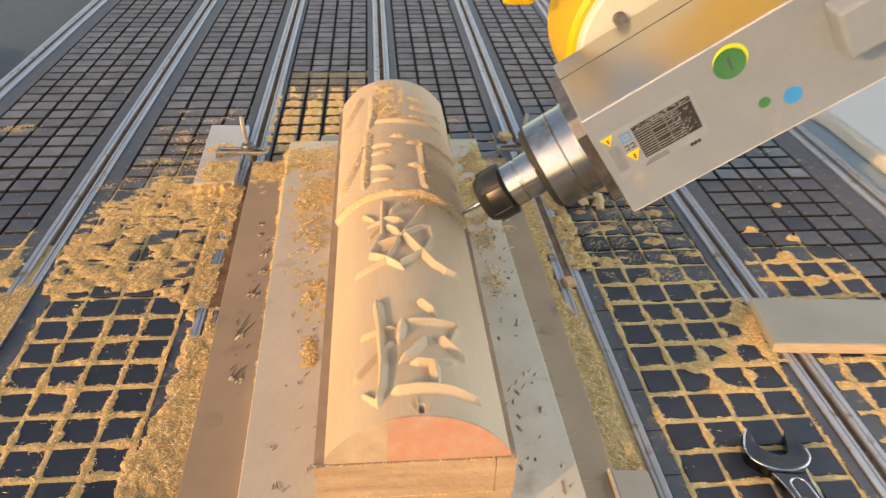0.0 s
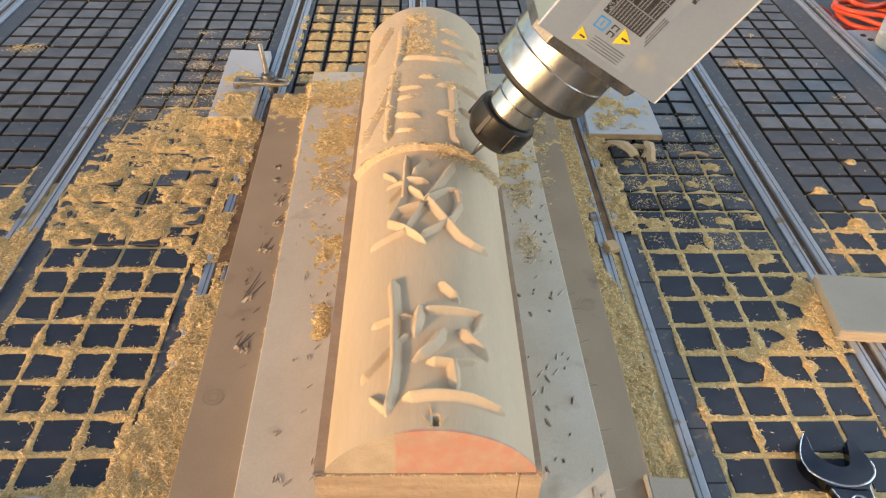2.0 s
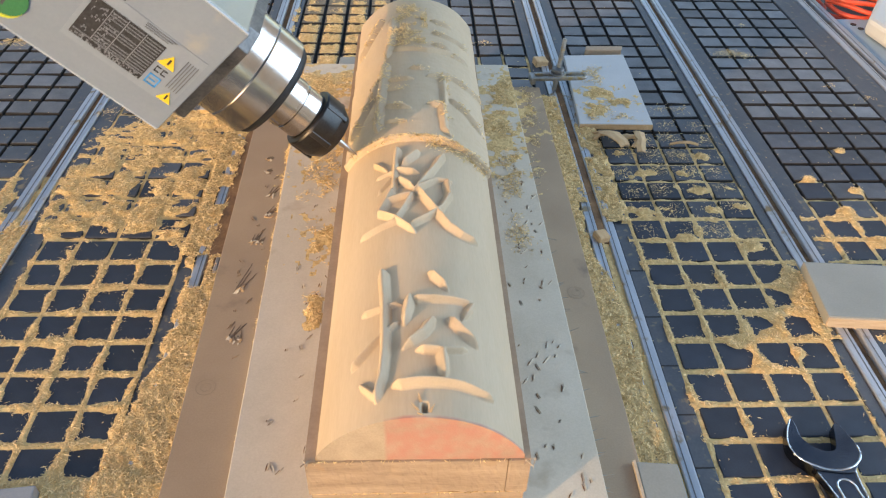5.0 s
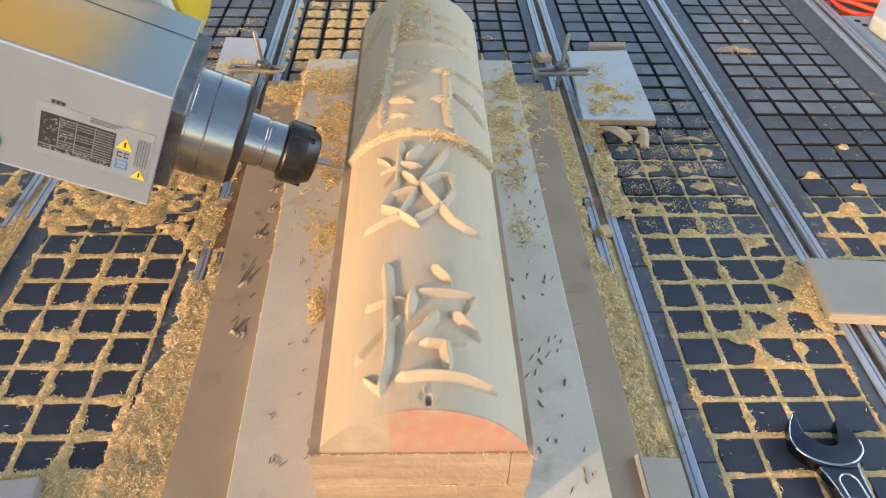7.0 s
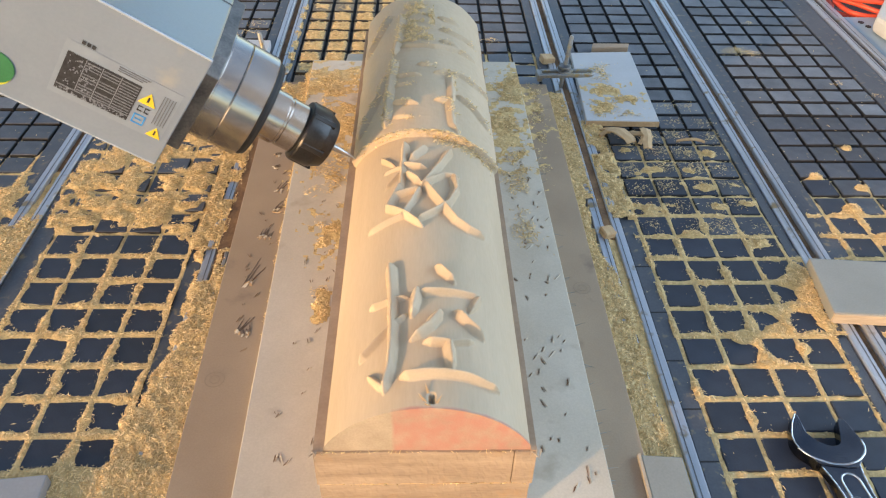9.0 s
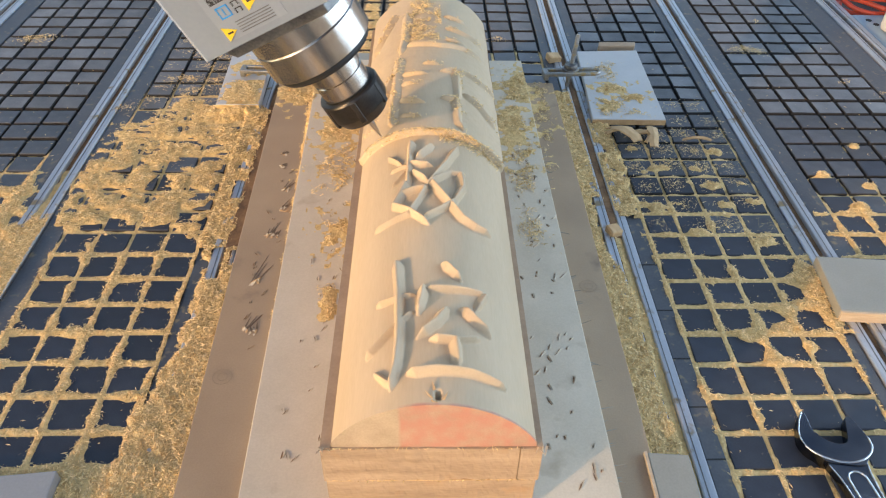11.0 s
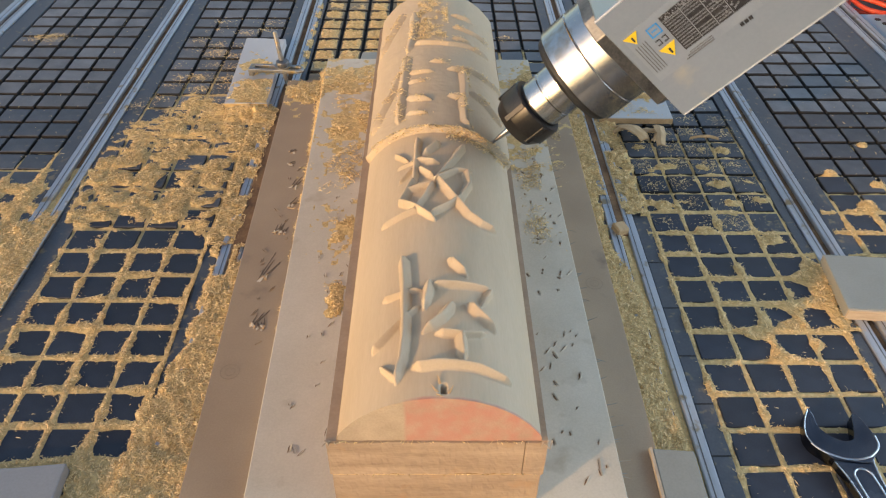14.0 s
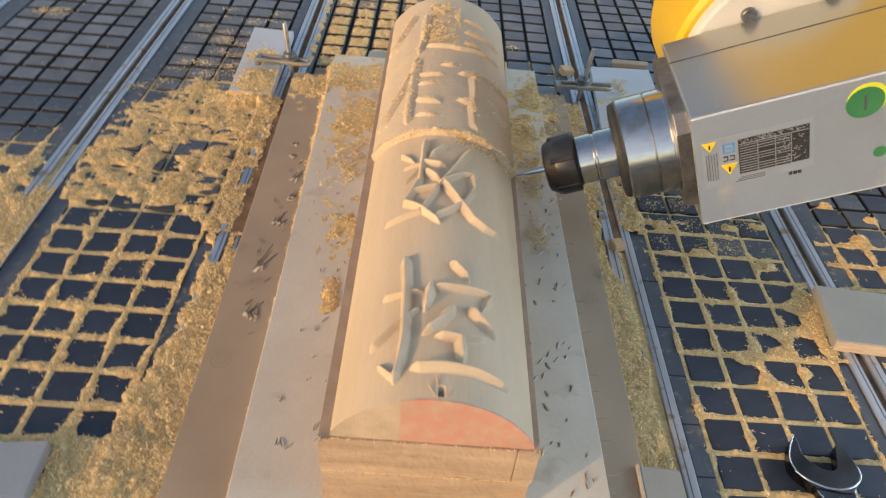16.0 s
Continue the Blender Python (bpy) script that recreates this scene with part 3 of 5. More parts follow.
def sawn(x0, x1, y0, y1, z0, z1):
    """A plank whose near end is roughly sawn, with an uneven face and chipped edges."""
    bm = box(x0, x1, y0, y1, z0, z1)
    across = [e for e in bm.edges if abs(e.verts[0].co.x - e.verts[1].co.x) > 0.001]
    bmesh.ops.subdivide_edges(bm, edges=across, cuts=max(4, int((x1 - x0) / 0.0011)), use_grid_fill=True)
    upright = [e for e in bm.edges if abs(e.verts[0].co.z - e.verts[1].co.z) > 0.001 and e.verts[0].co.y < y0 + 0.001]
    bmesh.ops.subdivide_edges(bm, edges=upright, cuts=12, use_grid_fill=True)
    for v in bm.verts:
        if v.co.y < y0 + 0.001 and v.co.x > x0 + 0.0002:
            p = (np.array([v.co.x]), np.array([v.co.z]))
            v.co.y += 0.00035 * value_noise(*p, 0.006, 61)[0] + 0.0002 * value_noise(*p, 0.0017, 62)[0]
            if v.co.z > z1 - 0.0002 or v.co.z < z0 + 0.0002:
                v.co.y += 0.0005 * abs(value_noise(*p, 0.0023, 63)[0])
                v.co.z += 0.0003 * value_noise(*p, 0.003, 64)[0]
    return bm


def carved_log():
    t = thing("carved_timber", None, "pale half-round timber with raised carved letters and red-painted end", "carved wood")
    nu, ny = 260, 820
    half = math.asin(0.0545 / LOG_R)
    a = np.linspace(-half, half, nu)
    y = np.linspace(LOG_Y0, LOG_Y1, ny)
    A, Y = np.meshgrid(a, y)
    r = log_radius(LOG_R * np.sin(A), Y)
    taper = np.clip((half - np.abs(A)) / 0.05, 0, 1)
    r = LOG_R + (r - LOG_R) * (0.35 + 0.65 * taper)
    # the far end is rounded over
    X = LOG_X + r * np.sin(A)
    Z = LOG_Z + r * np.cos(A)
    hole = 0.005 * np.exp(-(((X - 0.0005) / 0.0015) ** 4 + ((Y - 0.1395) / 0.0028) ** 4))
    Z = Z - hole
    top = np.stack([X, Y, Z], -1).reshape(-1, 3)
    i = np.arange(nu * ny).reshape(ny, nu)
    q = np.stack([i[:-1, :-1], i[:-1, 1:], i[1:, 1:], i[1:, :-1]], -1).reshape(-1, 4)
    sheet("carved_face", top, q, "wood", t, True)
    # sawn ends, as fans closed down to the block
    for yy, row, name in ((LOG_Y0, i[0], "near_end"), (LOG_Y1, i[-1], "far_end")):
        bm = bmesh.new()
        rim = [bm.verts.new(top[k]) for k in row]
        low = [bm.verts.new((top[k][0], yy, 0.0770)) for k in row]
        for k in range(nu - 1):
            bm.faces.new((rim[k], low[k], low[k + 1], rim[k + 1]))
        bmesh.ops.recalc_face_normals(bm, faces=bm.faces[:])
        part(name, bm, "end", t, "sawn end with a red paint patch" if yy == LOG_Y0 else "")
    # side cheeks down to the ledge
    for s in (-1, 1):
        x = LOG_X + s * 0.0544
        part("ledge", box(x - 0.0004, x + 0.0004, LOG_Y0, LOG_Y1, 0.076, 0.0812), "ledge", t)
        a0, a1 = sorted((LOG_X + s * 0.0549, LOG_X + s * (0.0605 if s < 0 else 0.0582)))
        part("ledge", box(a0, a1, LOG_Y0 - 0.001, LOG_Y1, 0.0775, 0.0782), "ledge", t, "dark cut ledge")
    q = random.Random(31)
    for x, y, z, turn, ln in ((-0.0024, 0.1370, 0.1122, 35, 0.0065), (0.0030, 0.1365, 0.1122, -30, 0.0055), (-0.0012, 0.1425, 0.1126, 12, 0.006), (0.0008, 0.1345, 0.1120, 80, 0.0045)):
        part("sliver", prism([(-0.0007, 0), (0.0008, 0.0002), (0.0003, 0.6 * ln), (0, ln)], 0, 0.0007), "splinter", t, m=pose(x, y, z, q.uniform(12, 30), q.uniform(-20, 20), turn))
    for k in range(9):
        x = q.choice((-0.0605, 0.0560)) + q.uniform(-0.003, 0.003)
        part("sliver", prism([(-0.0006, 0), (0.0006, 0), (0.0002, -q.uniform(0.003, 0.007))], 0, 0.0005), "ply_edge", t, m=pose(x, LOG_Y0 - 0.0008, 0.0776 + q.uniform(-0.001, 0.0008), q.uniform(-35, 20), 0, q.uniform(-50, 50)))
    # glued planks of the block
    x0, x1 = LOG_X - 0.0605, LOG_X + 0.0582
    part("plank", sawn(x0, 0.0445, LOG_Y0 - 0.0014, LOG_Y1, 0.0478, 0.0774), "block", t)
    part("plank", sawn(0.0449, x1, LOG_Y0 - 0.0017, LOG_Y1, 0.0478, 0.0775), "block", t)
    part("plank", sawn(x0 + 0.001, x1 - 0.0012, LOG_Y0 - 0.0008, LOG_Y1, UPPER_Z, 0.0474), "block", t)
    part("glue_line", box(x0 + 0.0014, x1 - 0.0034, LOG_Y0 - 0.0012, LOG_Y0, 0.0470, 0.0481), "splinter", t, "pale glue line")
    return t


# ---- the spindle ----
PIVOT = 0.222          # swivel axis above the tool tip
def bar(face, x0, x1, z0, z1, mat, lift=0.0004, name="print_bar"):
    """A thin printed bar on the front face of the spindle body; across x, along z."""
    return part(name, box(x0, x1, -FRONT - 0.0002 - lift, -FRONT, z0, z1), mat, face)


FRONT, HALF, BODY_Z = 0.0490, 0.0490, 0.1305


def disc_on_face(face, name, x, z, r, mat, lift):
    bm = lathe([(r, -FRONT - 0.0002 - lift), (r, -FRONT)], 28, "y")
    return part(name, bm, mat, face, m=Matrix.Translation((x, 0, z)))


def spindle():
    t = thing("milling_spindle", None, "white square milling spindle with steel nose and black collet nut", "spindle")
    part("tool_bit", lathe([(0.0005, 0.0), (0.0013, 0.006), (0.0021, 0.013), (0.0025, 0.018), (0.0025, 0.028)], 16), "bit", t, "slender tapered engraving bit")
    nut = part("collet_nut", lathe([(0.008, 0.0235), (0.0160, 0.0240), (0.0188, 0.0252), (0.0230, 0.0330), (0.0236, 0.0345), (0.0236, 0.0480), (0.0228, 0.0492), (0.0195, 0.0497), (0.0195, 0.051)], 36), "nut", t, "black collet nut")
    for k in range(6):
        part("spanner_slot", box(-0.0022, 0.0022, 0.0214, 0.0239, 0.0300, 0.0480, 0.0005, 1), "nut", nut, m=pose(0, 0, 0, 0, 0, k * 60 + 12))
    part("spindle_neck", lathe([(0.0186, 0.0505), (0.0190, 0.0512), (0.0190, 0.0625), (0.0182, 0.0632), (0.0182, 0.0648), (0.0196, 0.0655), (0.0196, 0.0805)], 48), "steel", t, "polished steel spindle neck")
    part("seal_ring", lathe([(0.030, 0.0790), (0.0355, 0.0800), (0.0370, 0.0825), (0.0370, 0.0850), (0.034, 0.0856)], 56), "seal", t, "black labyrinth seal")
    part("nose_ring", lathe([(0.0372, 0.0846), (0.0392, 0.0860), (0.0392, 0.1055), (0.0384, 0.1064)], 64), "steel", t, "polished steel nose ring")
    part("nose_flange", lathe([(0.0382, 0.1062), (0.0392, 0.1070), (0.0392, 0.1190), (0.0402, 0.1194), (0.0402, 0.1225)], 64), "steel", t, "polished steel nose flange")
    part("mounting_plate", prism([(-0.044, -0.030), (-0.034, -0.042), (0.034, -0.042), (0.044, -0.030), (0.044, 0.044), (0.036, 0.052), (-0.036, 0.052), (-0.044, 0.044)], 0.1210, BODY_Z + 0.001, 0.0008), "dark_metal", t, "dark chamfered mounting plate")
    body = part("body", box(-HALF + 0.0006, HALF - 0.0006, -FRONT + 0.003, 0.055, BODY_Z, 0.47, 0.0012, 2), "side", t, "satin aluminium spindle body")
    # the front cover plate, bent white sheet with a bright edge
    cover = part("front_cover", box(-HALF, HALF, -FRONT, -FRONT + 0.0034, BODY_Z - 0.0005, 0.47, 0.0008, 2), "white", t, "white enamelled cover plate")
    for s in (-1, 1):
        part("bright_edge", box(s * HALF - 0.0006, s * HALF + 0.0006, -FRONT - 0.0002, -FRONT + 0.0014, BODY_Z, 0.47, 0.0003, 1), "edge", cover)
        part("side_seam", box(s * (HALF - 0.0006) - 0.0004, s * (HALF - 0.0006) + 0.0004, 0.0252, 0.0262, BODY_Z, 0.47), "dark_metal", body)
    # rating plate, all print as bars
    plate = part("rating_plate", box(-0.0285, 0.0150, -FRONT - 0.0003, -FRONT, 0.1350, 0.2085), "label", cover, "silver rating plate with fine print")
    bar(plate, -0.0238, 0.0070, 0.1592, 0.2055, "ink", 0.0004)
    # columns of the table: pale lines along the axis, then pale rules across it
    for k in range(11):
        x = -0.0183 + k * 0.0023
        for z0, z1 in ((0.1600, 0.1712), (0.1724, 0.1828), (0.1840, 0.1932)):
            if k % 4 != 3 or z1 < 0.18:
                bar(plate, x, x + 0.00055, z0, z1, "print", 0.0006)
    for z0, z1 in ((0.1715, 0.1721), (0.1831, 0.1837), (0.1935, 0.1940)):
        bar(plate, -0.0195, 0.0066, z0, z1, "print", 0.0007)
    bar(plate, -0.0200, -0.0194, 0.1596, 0.2050, "print", 0.0007)
    for k in range(110):
        q = random.Random(k)
        if k % 2:
            x, z = q.choice((-0.0234, -0.0222, -0.0211)), q.uniform(0.1600, 0.2040)
        else:
            x, z = q.uniform(-0.019, 0.005), q.uniform(0.1942, 0.2035) if k % 4 else q.uniform(0.1842, 0.1925)
        bar(plate, x, x + 0.0007, z, z + q.uniform(0.0005, 0.0014), "print", 0.0007)
    for k in range(3):
        bar(plate, 0.0132 - 0.0016 * k, 0.0137 - 0.0016 * k, 0.1560 + 0.002 * k, 0.1760, "faded", 0.0005)
    for k in range(5):
        bar(plate, -0.0165, 0.008, 0.1372 + 0.0018 * k, 0.1376 + 0.0018 * k, "faded", 0.0005)
    for k, (z0, z1) in enumerate(((0.1920, 0.1942), (0.1950, 0.1972), (0.1980, 0.2002))):
        bar(cover, 0.0160, 0.0185, z0, z1, "ink", 0.0004, "maker_mark")
    # conformity signs as plain shapes
    for x, z, s in ((-0.0005, 0.1525, 0.0056), (-0.0235, 0.1402, 0.0048)):
        part("warning_sign", prism([(x - 0.7 * s, z - s), (x - 0.7 * s, z + s), (x + s, z)], -FRONT - 0.0009, -FRONT, axis="y"), "warn", plate, "yellow warning triangle")
        part("warning_mark", prism([(x - 0.3 * s, z - 0.12 * s), (x - 0.3 * s, z + 0.12 * s), (x + 0.5 * s, z + 0.12 * s), (x + 0.5 * s, z - 0.12 * s)], -FRONT - 0.0011, -FRONT, axis="y"), "ink", plate)
    for x, z in ((-0.0095, 0.1548), (-0.0095, 0.1503)):
        for u0, u1, w0, w1 in ((-0.0022, 0.0022, 0.0011, 0.0017), (0.0015, 0.0022, -0.0015, 0.0015), (-0.0022, -0.0015, -0.0015, 0.0015)):
            bar(plate, x + u0, x + u1, z + w0, z + w1, "ink", 0.0005)
    for u0, u1, w0, w1 in ((-0.0225, -0.0145, 0.1560, 0.1568), (-0.0225, -0.0145, 0.1490, 0.1498), (-0.0153, -0.0145, 0.1490, 0.1568), (-0.0225, -0.0217, 0.1490, 0.1568), (-0.0190, -0.0182, 0.1510, 0.1550)):
        bar(plate, u0, u1, w0, w1, "blue", 0.0005)
    # round stickers
    disc_on_face(cover, "round_sticker_ring", -0.0318, 0.2408, 0.0128, "lime", 0.0003)
    disc_on_face(cover, "round_sticker", -0.0300, 0.2396, 0.0120, "green", 0.0006)
    bar(cover, -0.0360, -0.0240, 0.2388, 0.2404, "strip", 0.0008)
    disc_on_face(cover, "small_green_sticker", 0.0155, 0.2515, 0.0045, "green", 0.0003)
    disc_on_face(cover, "blue_sticker", 0.0221, 0.2714, 0.0070, "blue", 0.0003)
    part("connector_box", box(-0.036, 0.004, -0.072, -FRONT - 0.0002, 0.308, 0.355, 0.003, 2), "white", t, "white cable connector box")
    # round cover of the swivel behind the body, which turns with the spindle
    at = Matrix.Translation((0, 0, PIVOT))
    disc = part("round_cover", lathe([(0.0785, 0.0565), (0.0815, 0.0580), (0.0815, 0.070), (0.078, 0.071)], 72, "y"), "cream", t, "white round swivel cover", m=at)
    for k in range(6):
        a = radians(60 * k + 27)
        part("cap_screw", lathe([(0.0052, 0.0525), (0.0058, 0.0532), (0.0058, 0.058)], 16, "y"), "dark_metal", disc, m=Matrix.Translation((0.059 * math.cos(a), 0, 0.059 * math.sin(a))))
    return t


def head_arm():
    """The yellow swivel head that carries the spindle; its origin is the swivel axis."""
    t = thing("swivel_head", None, "yellow swivel head of the machine, behind the spindle", "machine head")
    part("drum", lathe([(0.085, 0.066), (0.0885, 0.0705), (0.0885, 0.150), (0.084, 0.156)], 72, "y"), "yellow", t)
    part("arm", box(-0.080, 0.080, 0.090, 0.24, 0.05, 0.62, 0.018, 3), "yellow", t, "yellow cast arm")
    lug = part("lug", box(-0.142, -0.112, 0.100, 0.125, 0.022, 0.075, 0.006, 2), "yellow", t)
    part("lug_bracket", box(-0.116, -0.088, 0.104, 0.120, 0.030, 0.060, 0.002, 1), "dark_metal", lug, "dark steel bracket")
    return t


# ---- wrench, clamps and odd bits ----
def rounded(points, times=2):
    """A closed outline with its corners cut, so that it runs in smooth bows."""
    for _ in range(times):
        out = []
        for (ax, ay), (bx, by) in zip(points, points[1:] + points[:1]):
            out += [(0.8 * ax + 0.2 * bx, 0.8 * ay + 0.2 * by), (0.2 * ax + 0.8 * bx, 0.2 * ay + 0.8 * by)]
        points = out
    return points


def wrench():
    t = thing("open_end_wrench", pose(0.261, 0.181, 0.0), "large chrome open-end wrench lying on the bed", "wrench")
    mm = lambda pts: [(x / 1000, y / 1000) for x, y in pts]
    head = mm([(-12.4, 27.0), (-16.5, 22.5), (-20.2, 14.5), (-23.0, 4.5), (-21.0, -3.0), (-15.5, -8.5), (-12.0, -14.0), (11.0, -17.0), (15.5, -12.0), (21.3, -4.7), (22.8, 4.0), (20.4, 12.5), (17.8, 21.5), (14.0, 21.5), (11.0, 10.6), (7.5, 0.6), (0.0, -0.4), (-8.0, 4.4), (-12.3, 11.3), (-11.6, 20.0)])
    part("jaw", prism(rounded(head), 0.0004, 0.0092, 0.0007), "chrome", t, "polished open jaw")
    # narrow tubes of brighter chrome along the edges
    ridge = mm([(-21.5, -1.5), (-17.5, -6.5), (-10.5, -11.0), (-1.0, -14.0), (9.0, -13.2), (17.0, -9.0), (21.6, -3.0), (22.2, 4.0)])
    part("bright_edge", tube([(x, y, 0.0091) for x, y in ridge], 0.0007), "rim", t, "bright narrow rim", True)
    lip = mm([(-13.5, 25.5), (-19.0, 16.0), (-22.2, 5.0), (-20.6, -2.4)])
    part("bright_edge", tube([(x, y, 0.0089) for x, y in lip], 0.0005), "rim", t, "bright narrow rim", True)
    h = part("handle", prism([(0.012, -0.0130), (0.024, -0.0106), (0.04, -0.0094), (0.19, -0.0088), (0.19, 0.0088), (0.04, 0.0094), (0.024, 0.0106), (0.012, 0.0130)], 0.0012, 0.0082, 0.0012), "chrome", t, m=pose(0, 0, 0, 0, 0, -84))
    bow = [(0.0262 + 0.0058 * math.cos(radians(a)), 0.0058 * math.sin(radians(a))) for a in range(90, 271, 20)]
    loop = [(0.185, 0.0056)] + bow + [(0.185, -0.0056)]
    part("panel_rim", tube([(x, y, 0.0083) for x, y in loop], 0.0007), "rim", h, "raised bright rim", True)
    for s in (-1, 1):
        part("bright_edge", tube([(0.014, s * 0.0124, 0.0079), (0.024, s * 0.0104, 0.0079), (0.04, s * 0.0092, 0.0079), (0.185, s * 0.0086, 0.0079)], 0.0005), "rim", h, "bright narrow rim", True)
    return t


def clamp(x, y, turn, x0, x1, lean):
    t = thing("hold_down_clamp", pose(x, y, 0.018, 0, 0, turn), "zinc hold-down clamp with an upright stud", "clamp", "hold-down clamps")
    part("stud", lathe([(0.0024, -0.016), (0.0026, -0.008), (0.0026, 0.042), (0.0021, 0.044)], 14), "zinc", t, m=pose(0, 0.004, 0, -7, lean, 0))
    for s in (-1, 1):
        part("strap_arm", box(x0, x1 - 0.008, s * 0.0055 - 0.0019, s * 0.0055 + 0.0019, 0.0005, 0.0050, 0.0010, 2), "zinc", t)
    bow = [(x1 - 0.009 + 0.0055 * math.sin(radians(a)), 0.0055 * math.cos(radians(a)), 0.0028) for a in range(0, 181, 20)]
    part("strap_bow", tube(bow, 0.0021), "zinc", t, smooth=True)
    part("strap_heel", box(x0 - 0.002, x0 + 0.004, -0.0075, 0.0075, -0.004, 0.0050, 0.001, 1), "zinc", t)
    part("hex_nut", lathe([(0.0072, 0.005), (0.0076, 0.0056), (0.0076, 0.0108), (0.0070, 0.0114)], 6), "dark_metal", t, m=pose(0, 0.003, 0))
    part("washer", lathe([(0.0095, 0.0048), (0.0095, 0.0062)], 20), "zinc", t, m=pose(0, 0.003, 0))
    return t


def splinter(x, y, z, ln, wd, turn, lean, seed):
    q = random.Random(seed)
    bm = bmesh.new()
    rows = []
    for k in range(7):
        f = k / 6
        w = wd * (1 - 0.5 * abs(f - 0.4)) * q.uniform(0.8, 1.15)
        lift = 0.25 * ln * math.sin(f * 2.2)
        off = q.uniform(-0.1, 0.1) * wd
        rows.append([bm.verts.new((off + s * w / 2, f * ln, lift + (0.0012 if s == 0 else 0) + e)) for e in (0, 0.0014) for s in (-1, 0, 1)])
    for a, b in zip(rows, rows[1:]):
        order = (0, 1, 2, 5, 4, 3)
        for m in range(6):
            i, j = order[m], order[(m + 1) % 6]
            bm.faces.new((a[i], a[j], b[j], b[i]))
    for e in (rows[0], rows[-1]):
        bm.faces.new([e[k] for k in (0, 1, 2, 5, 4, 3)])
    bmesh.ops.recalc_face_normals(bm, faces=bm.faces[:])
    ob = part("wood_splinter", bm, "splinter", None, m=pose(x, y, z, lean, 0, turn))
    return tagged(ob, "torn curl of pale wood lying on the pads", "wood splinter", "splinters")


def odd_bits():
    g = part("slot_grime", box(-0.1765, -0.1640, 0.385, 0.672, 0.0013, 0.0021, 0.0003, 1), "slot")
    tagged(g, "brown grime packed along the slot", "grime")
    for x, y0, y1 in ((RAILS[1], 0.362, 0.672), (RAILS[3], 0.402, 0.672)):
        g = part("slot_grime", box(x - 0.0034, x + 0.0034, y0, y1, -0.0034, 0.0003, 0.0003, 1), "slot")
        tagged(g, "brown grime packed in the T-slot", "grime")
    splinter(0.233, 0.584, 0.001, 0.058, 0.011, 168, 0, 1)
    splinter(0.235, 0.574, 0.001, 0.036, 0.006, 152, 0, 7)
    splinter(0.192, 0.584, 0.001, 0.046, 0.015, -158, 0, 2)
    splinter(0.207, 0.571, 0.001, 0.028, 0.010, -115, 0, 3)
    splinter(0.183, 0.569, 0.002, 0.020, 0.007, -75, 0, 8)
    splinter(0.262, 0.561, 0.0, 0.028, 0.004, -112, 0, 4)
    ob = part("wood_plug", box(-0.006, 0.006, -0.006, 0.006, -0.002, 0.006, 0.0012, 1), "splinter", None, m=pose(0.160, 0.408, 0.0005, 3, 4, 20))
    tagged(ob, "small cube of reddish wood stuck in the slot", "wood plug")
    ob = part("wood_plug", box(-0.008, 0.008, -0.007, 0.007, -0.002, 0.007, 0.0012, 1), "splinter", None, m=pose(0.1500, 0.742, 0.0012, 0, 5, 12))
    tagged(ob, "brown wood crumb lying on the rail behind the clamp", "wood plug")
    ob = part("wood_strip", prism([(-0.024, -0.006), (0.022, -0.007), (0.026, 0.004), (-0.020, 0.006)], 0.0, 0.0085, 0.001), "block", None, m=pose(0.232, 0.772, 0.0004, 0, 0, 3))
    tagged(ob, "dark brown strip of wood behind the clamping board", "wood strip")


def beyond_table():
    """What stands beside the right and left flanks of the bed."""
    a = part("side_cover", box(0.587, 0.75, 0.2, 0.900, -0.9, -0.004, 0.004, 2), "machine")
    tagged(a, "blue-grey machine side cover with dark holes", "machine cover")
    for x, y in ((0.606, 0.878), (0.610, 0.864)):
        part("cover_hole", lathe([(0.004, -0.0045), (0.004, -0.0032)], 18), "seal", a, m=Matrix.Translation((x, y, 0)))
    b = part("cream_housing", prism([(0.604, 0.846), (0.615, 0.765), (0.62, 0.30), (0.95, 0.30), (0.95, 1.15), (0.76, 1.08)], -0.003, 0.02, 0.006), "cream")
    tagged(b, "cream sheet-metal machine housing", "machine housing")
    coil = [(0.592, 1.06, -0.05), (0.594, 1.0, -0.012)]
    for k in range(30):
        a = 2 * math.pi * k / 7.3 + 2.6
        r = 0.044 + 0.007 * math.sin(k * 2.3)
        coil.append((0.652 + 1.25 * r * math.cos(a), 0.945 + r * math.sin(a), -0.014 + 0.0011 * k + 0.002 * math.sin(k * 1.7)))
    c = part("red_hose", tube(coil + [(0.76, 1.02, 0.0), (0.85, 1.06, -0.05)], 0.0034), "cable", None, smooth=True)
    tagged(c, "coiled glossy red air hose", "hose")
    d = part("hose_tray", box(0.587, 1.3, 0.902, 1.9, -0.9, -0.018, 0.004, 1), "floor")
    tagged(d, "dark metal tray beside the bed", "tray")
    e = part("left_trough", box(-1.5, -0.605, 0.2, 1.9, -0.9, -0.05, 0.01, 2), "floor")
    tagged(e, "dark grey chip trough beside the bed", "trough")
    h = part("trough_hose", tube([(-1.2, 0.95, -0.045), (-0.95, 1.17, -0.04), (-0.75, 1.24, -0.04), (-0.68, 1.10, -0.045)], 0.008), "seal", None, smooth=True)
    tagged(h, "black rubber hose lying in the trough", "hose")


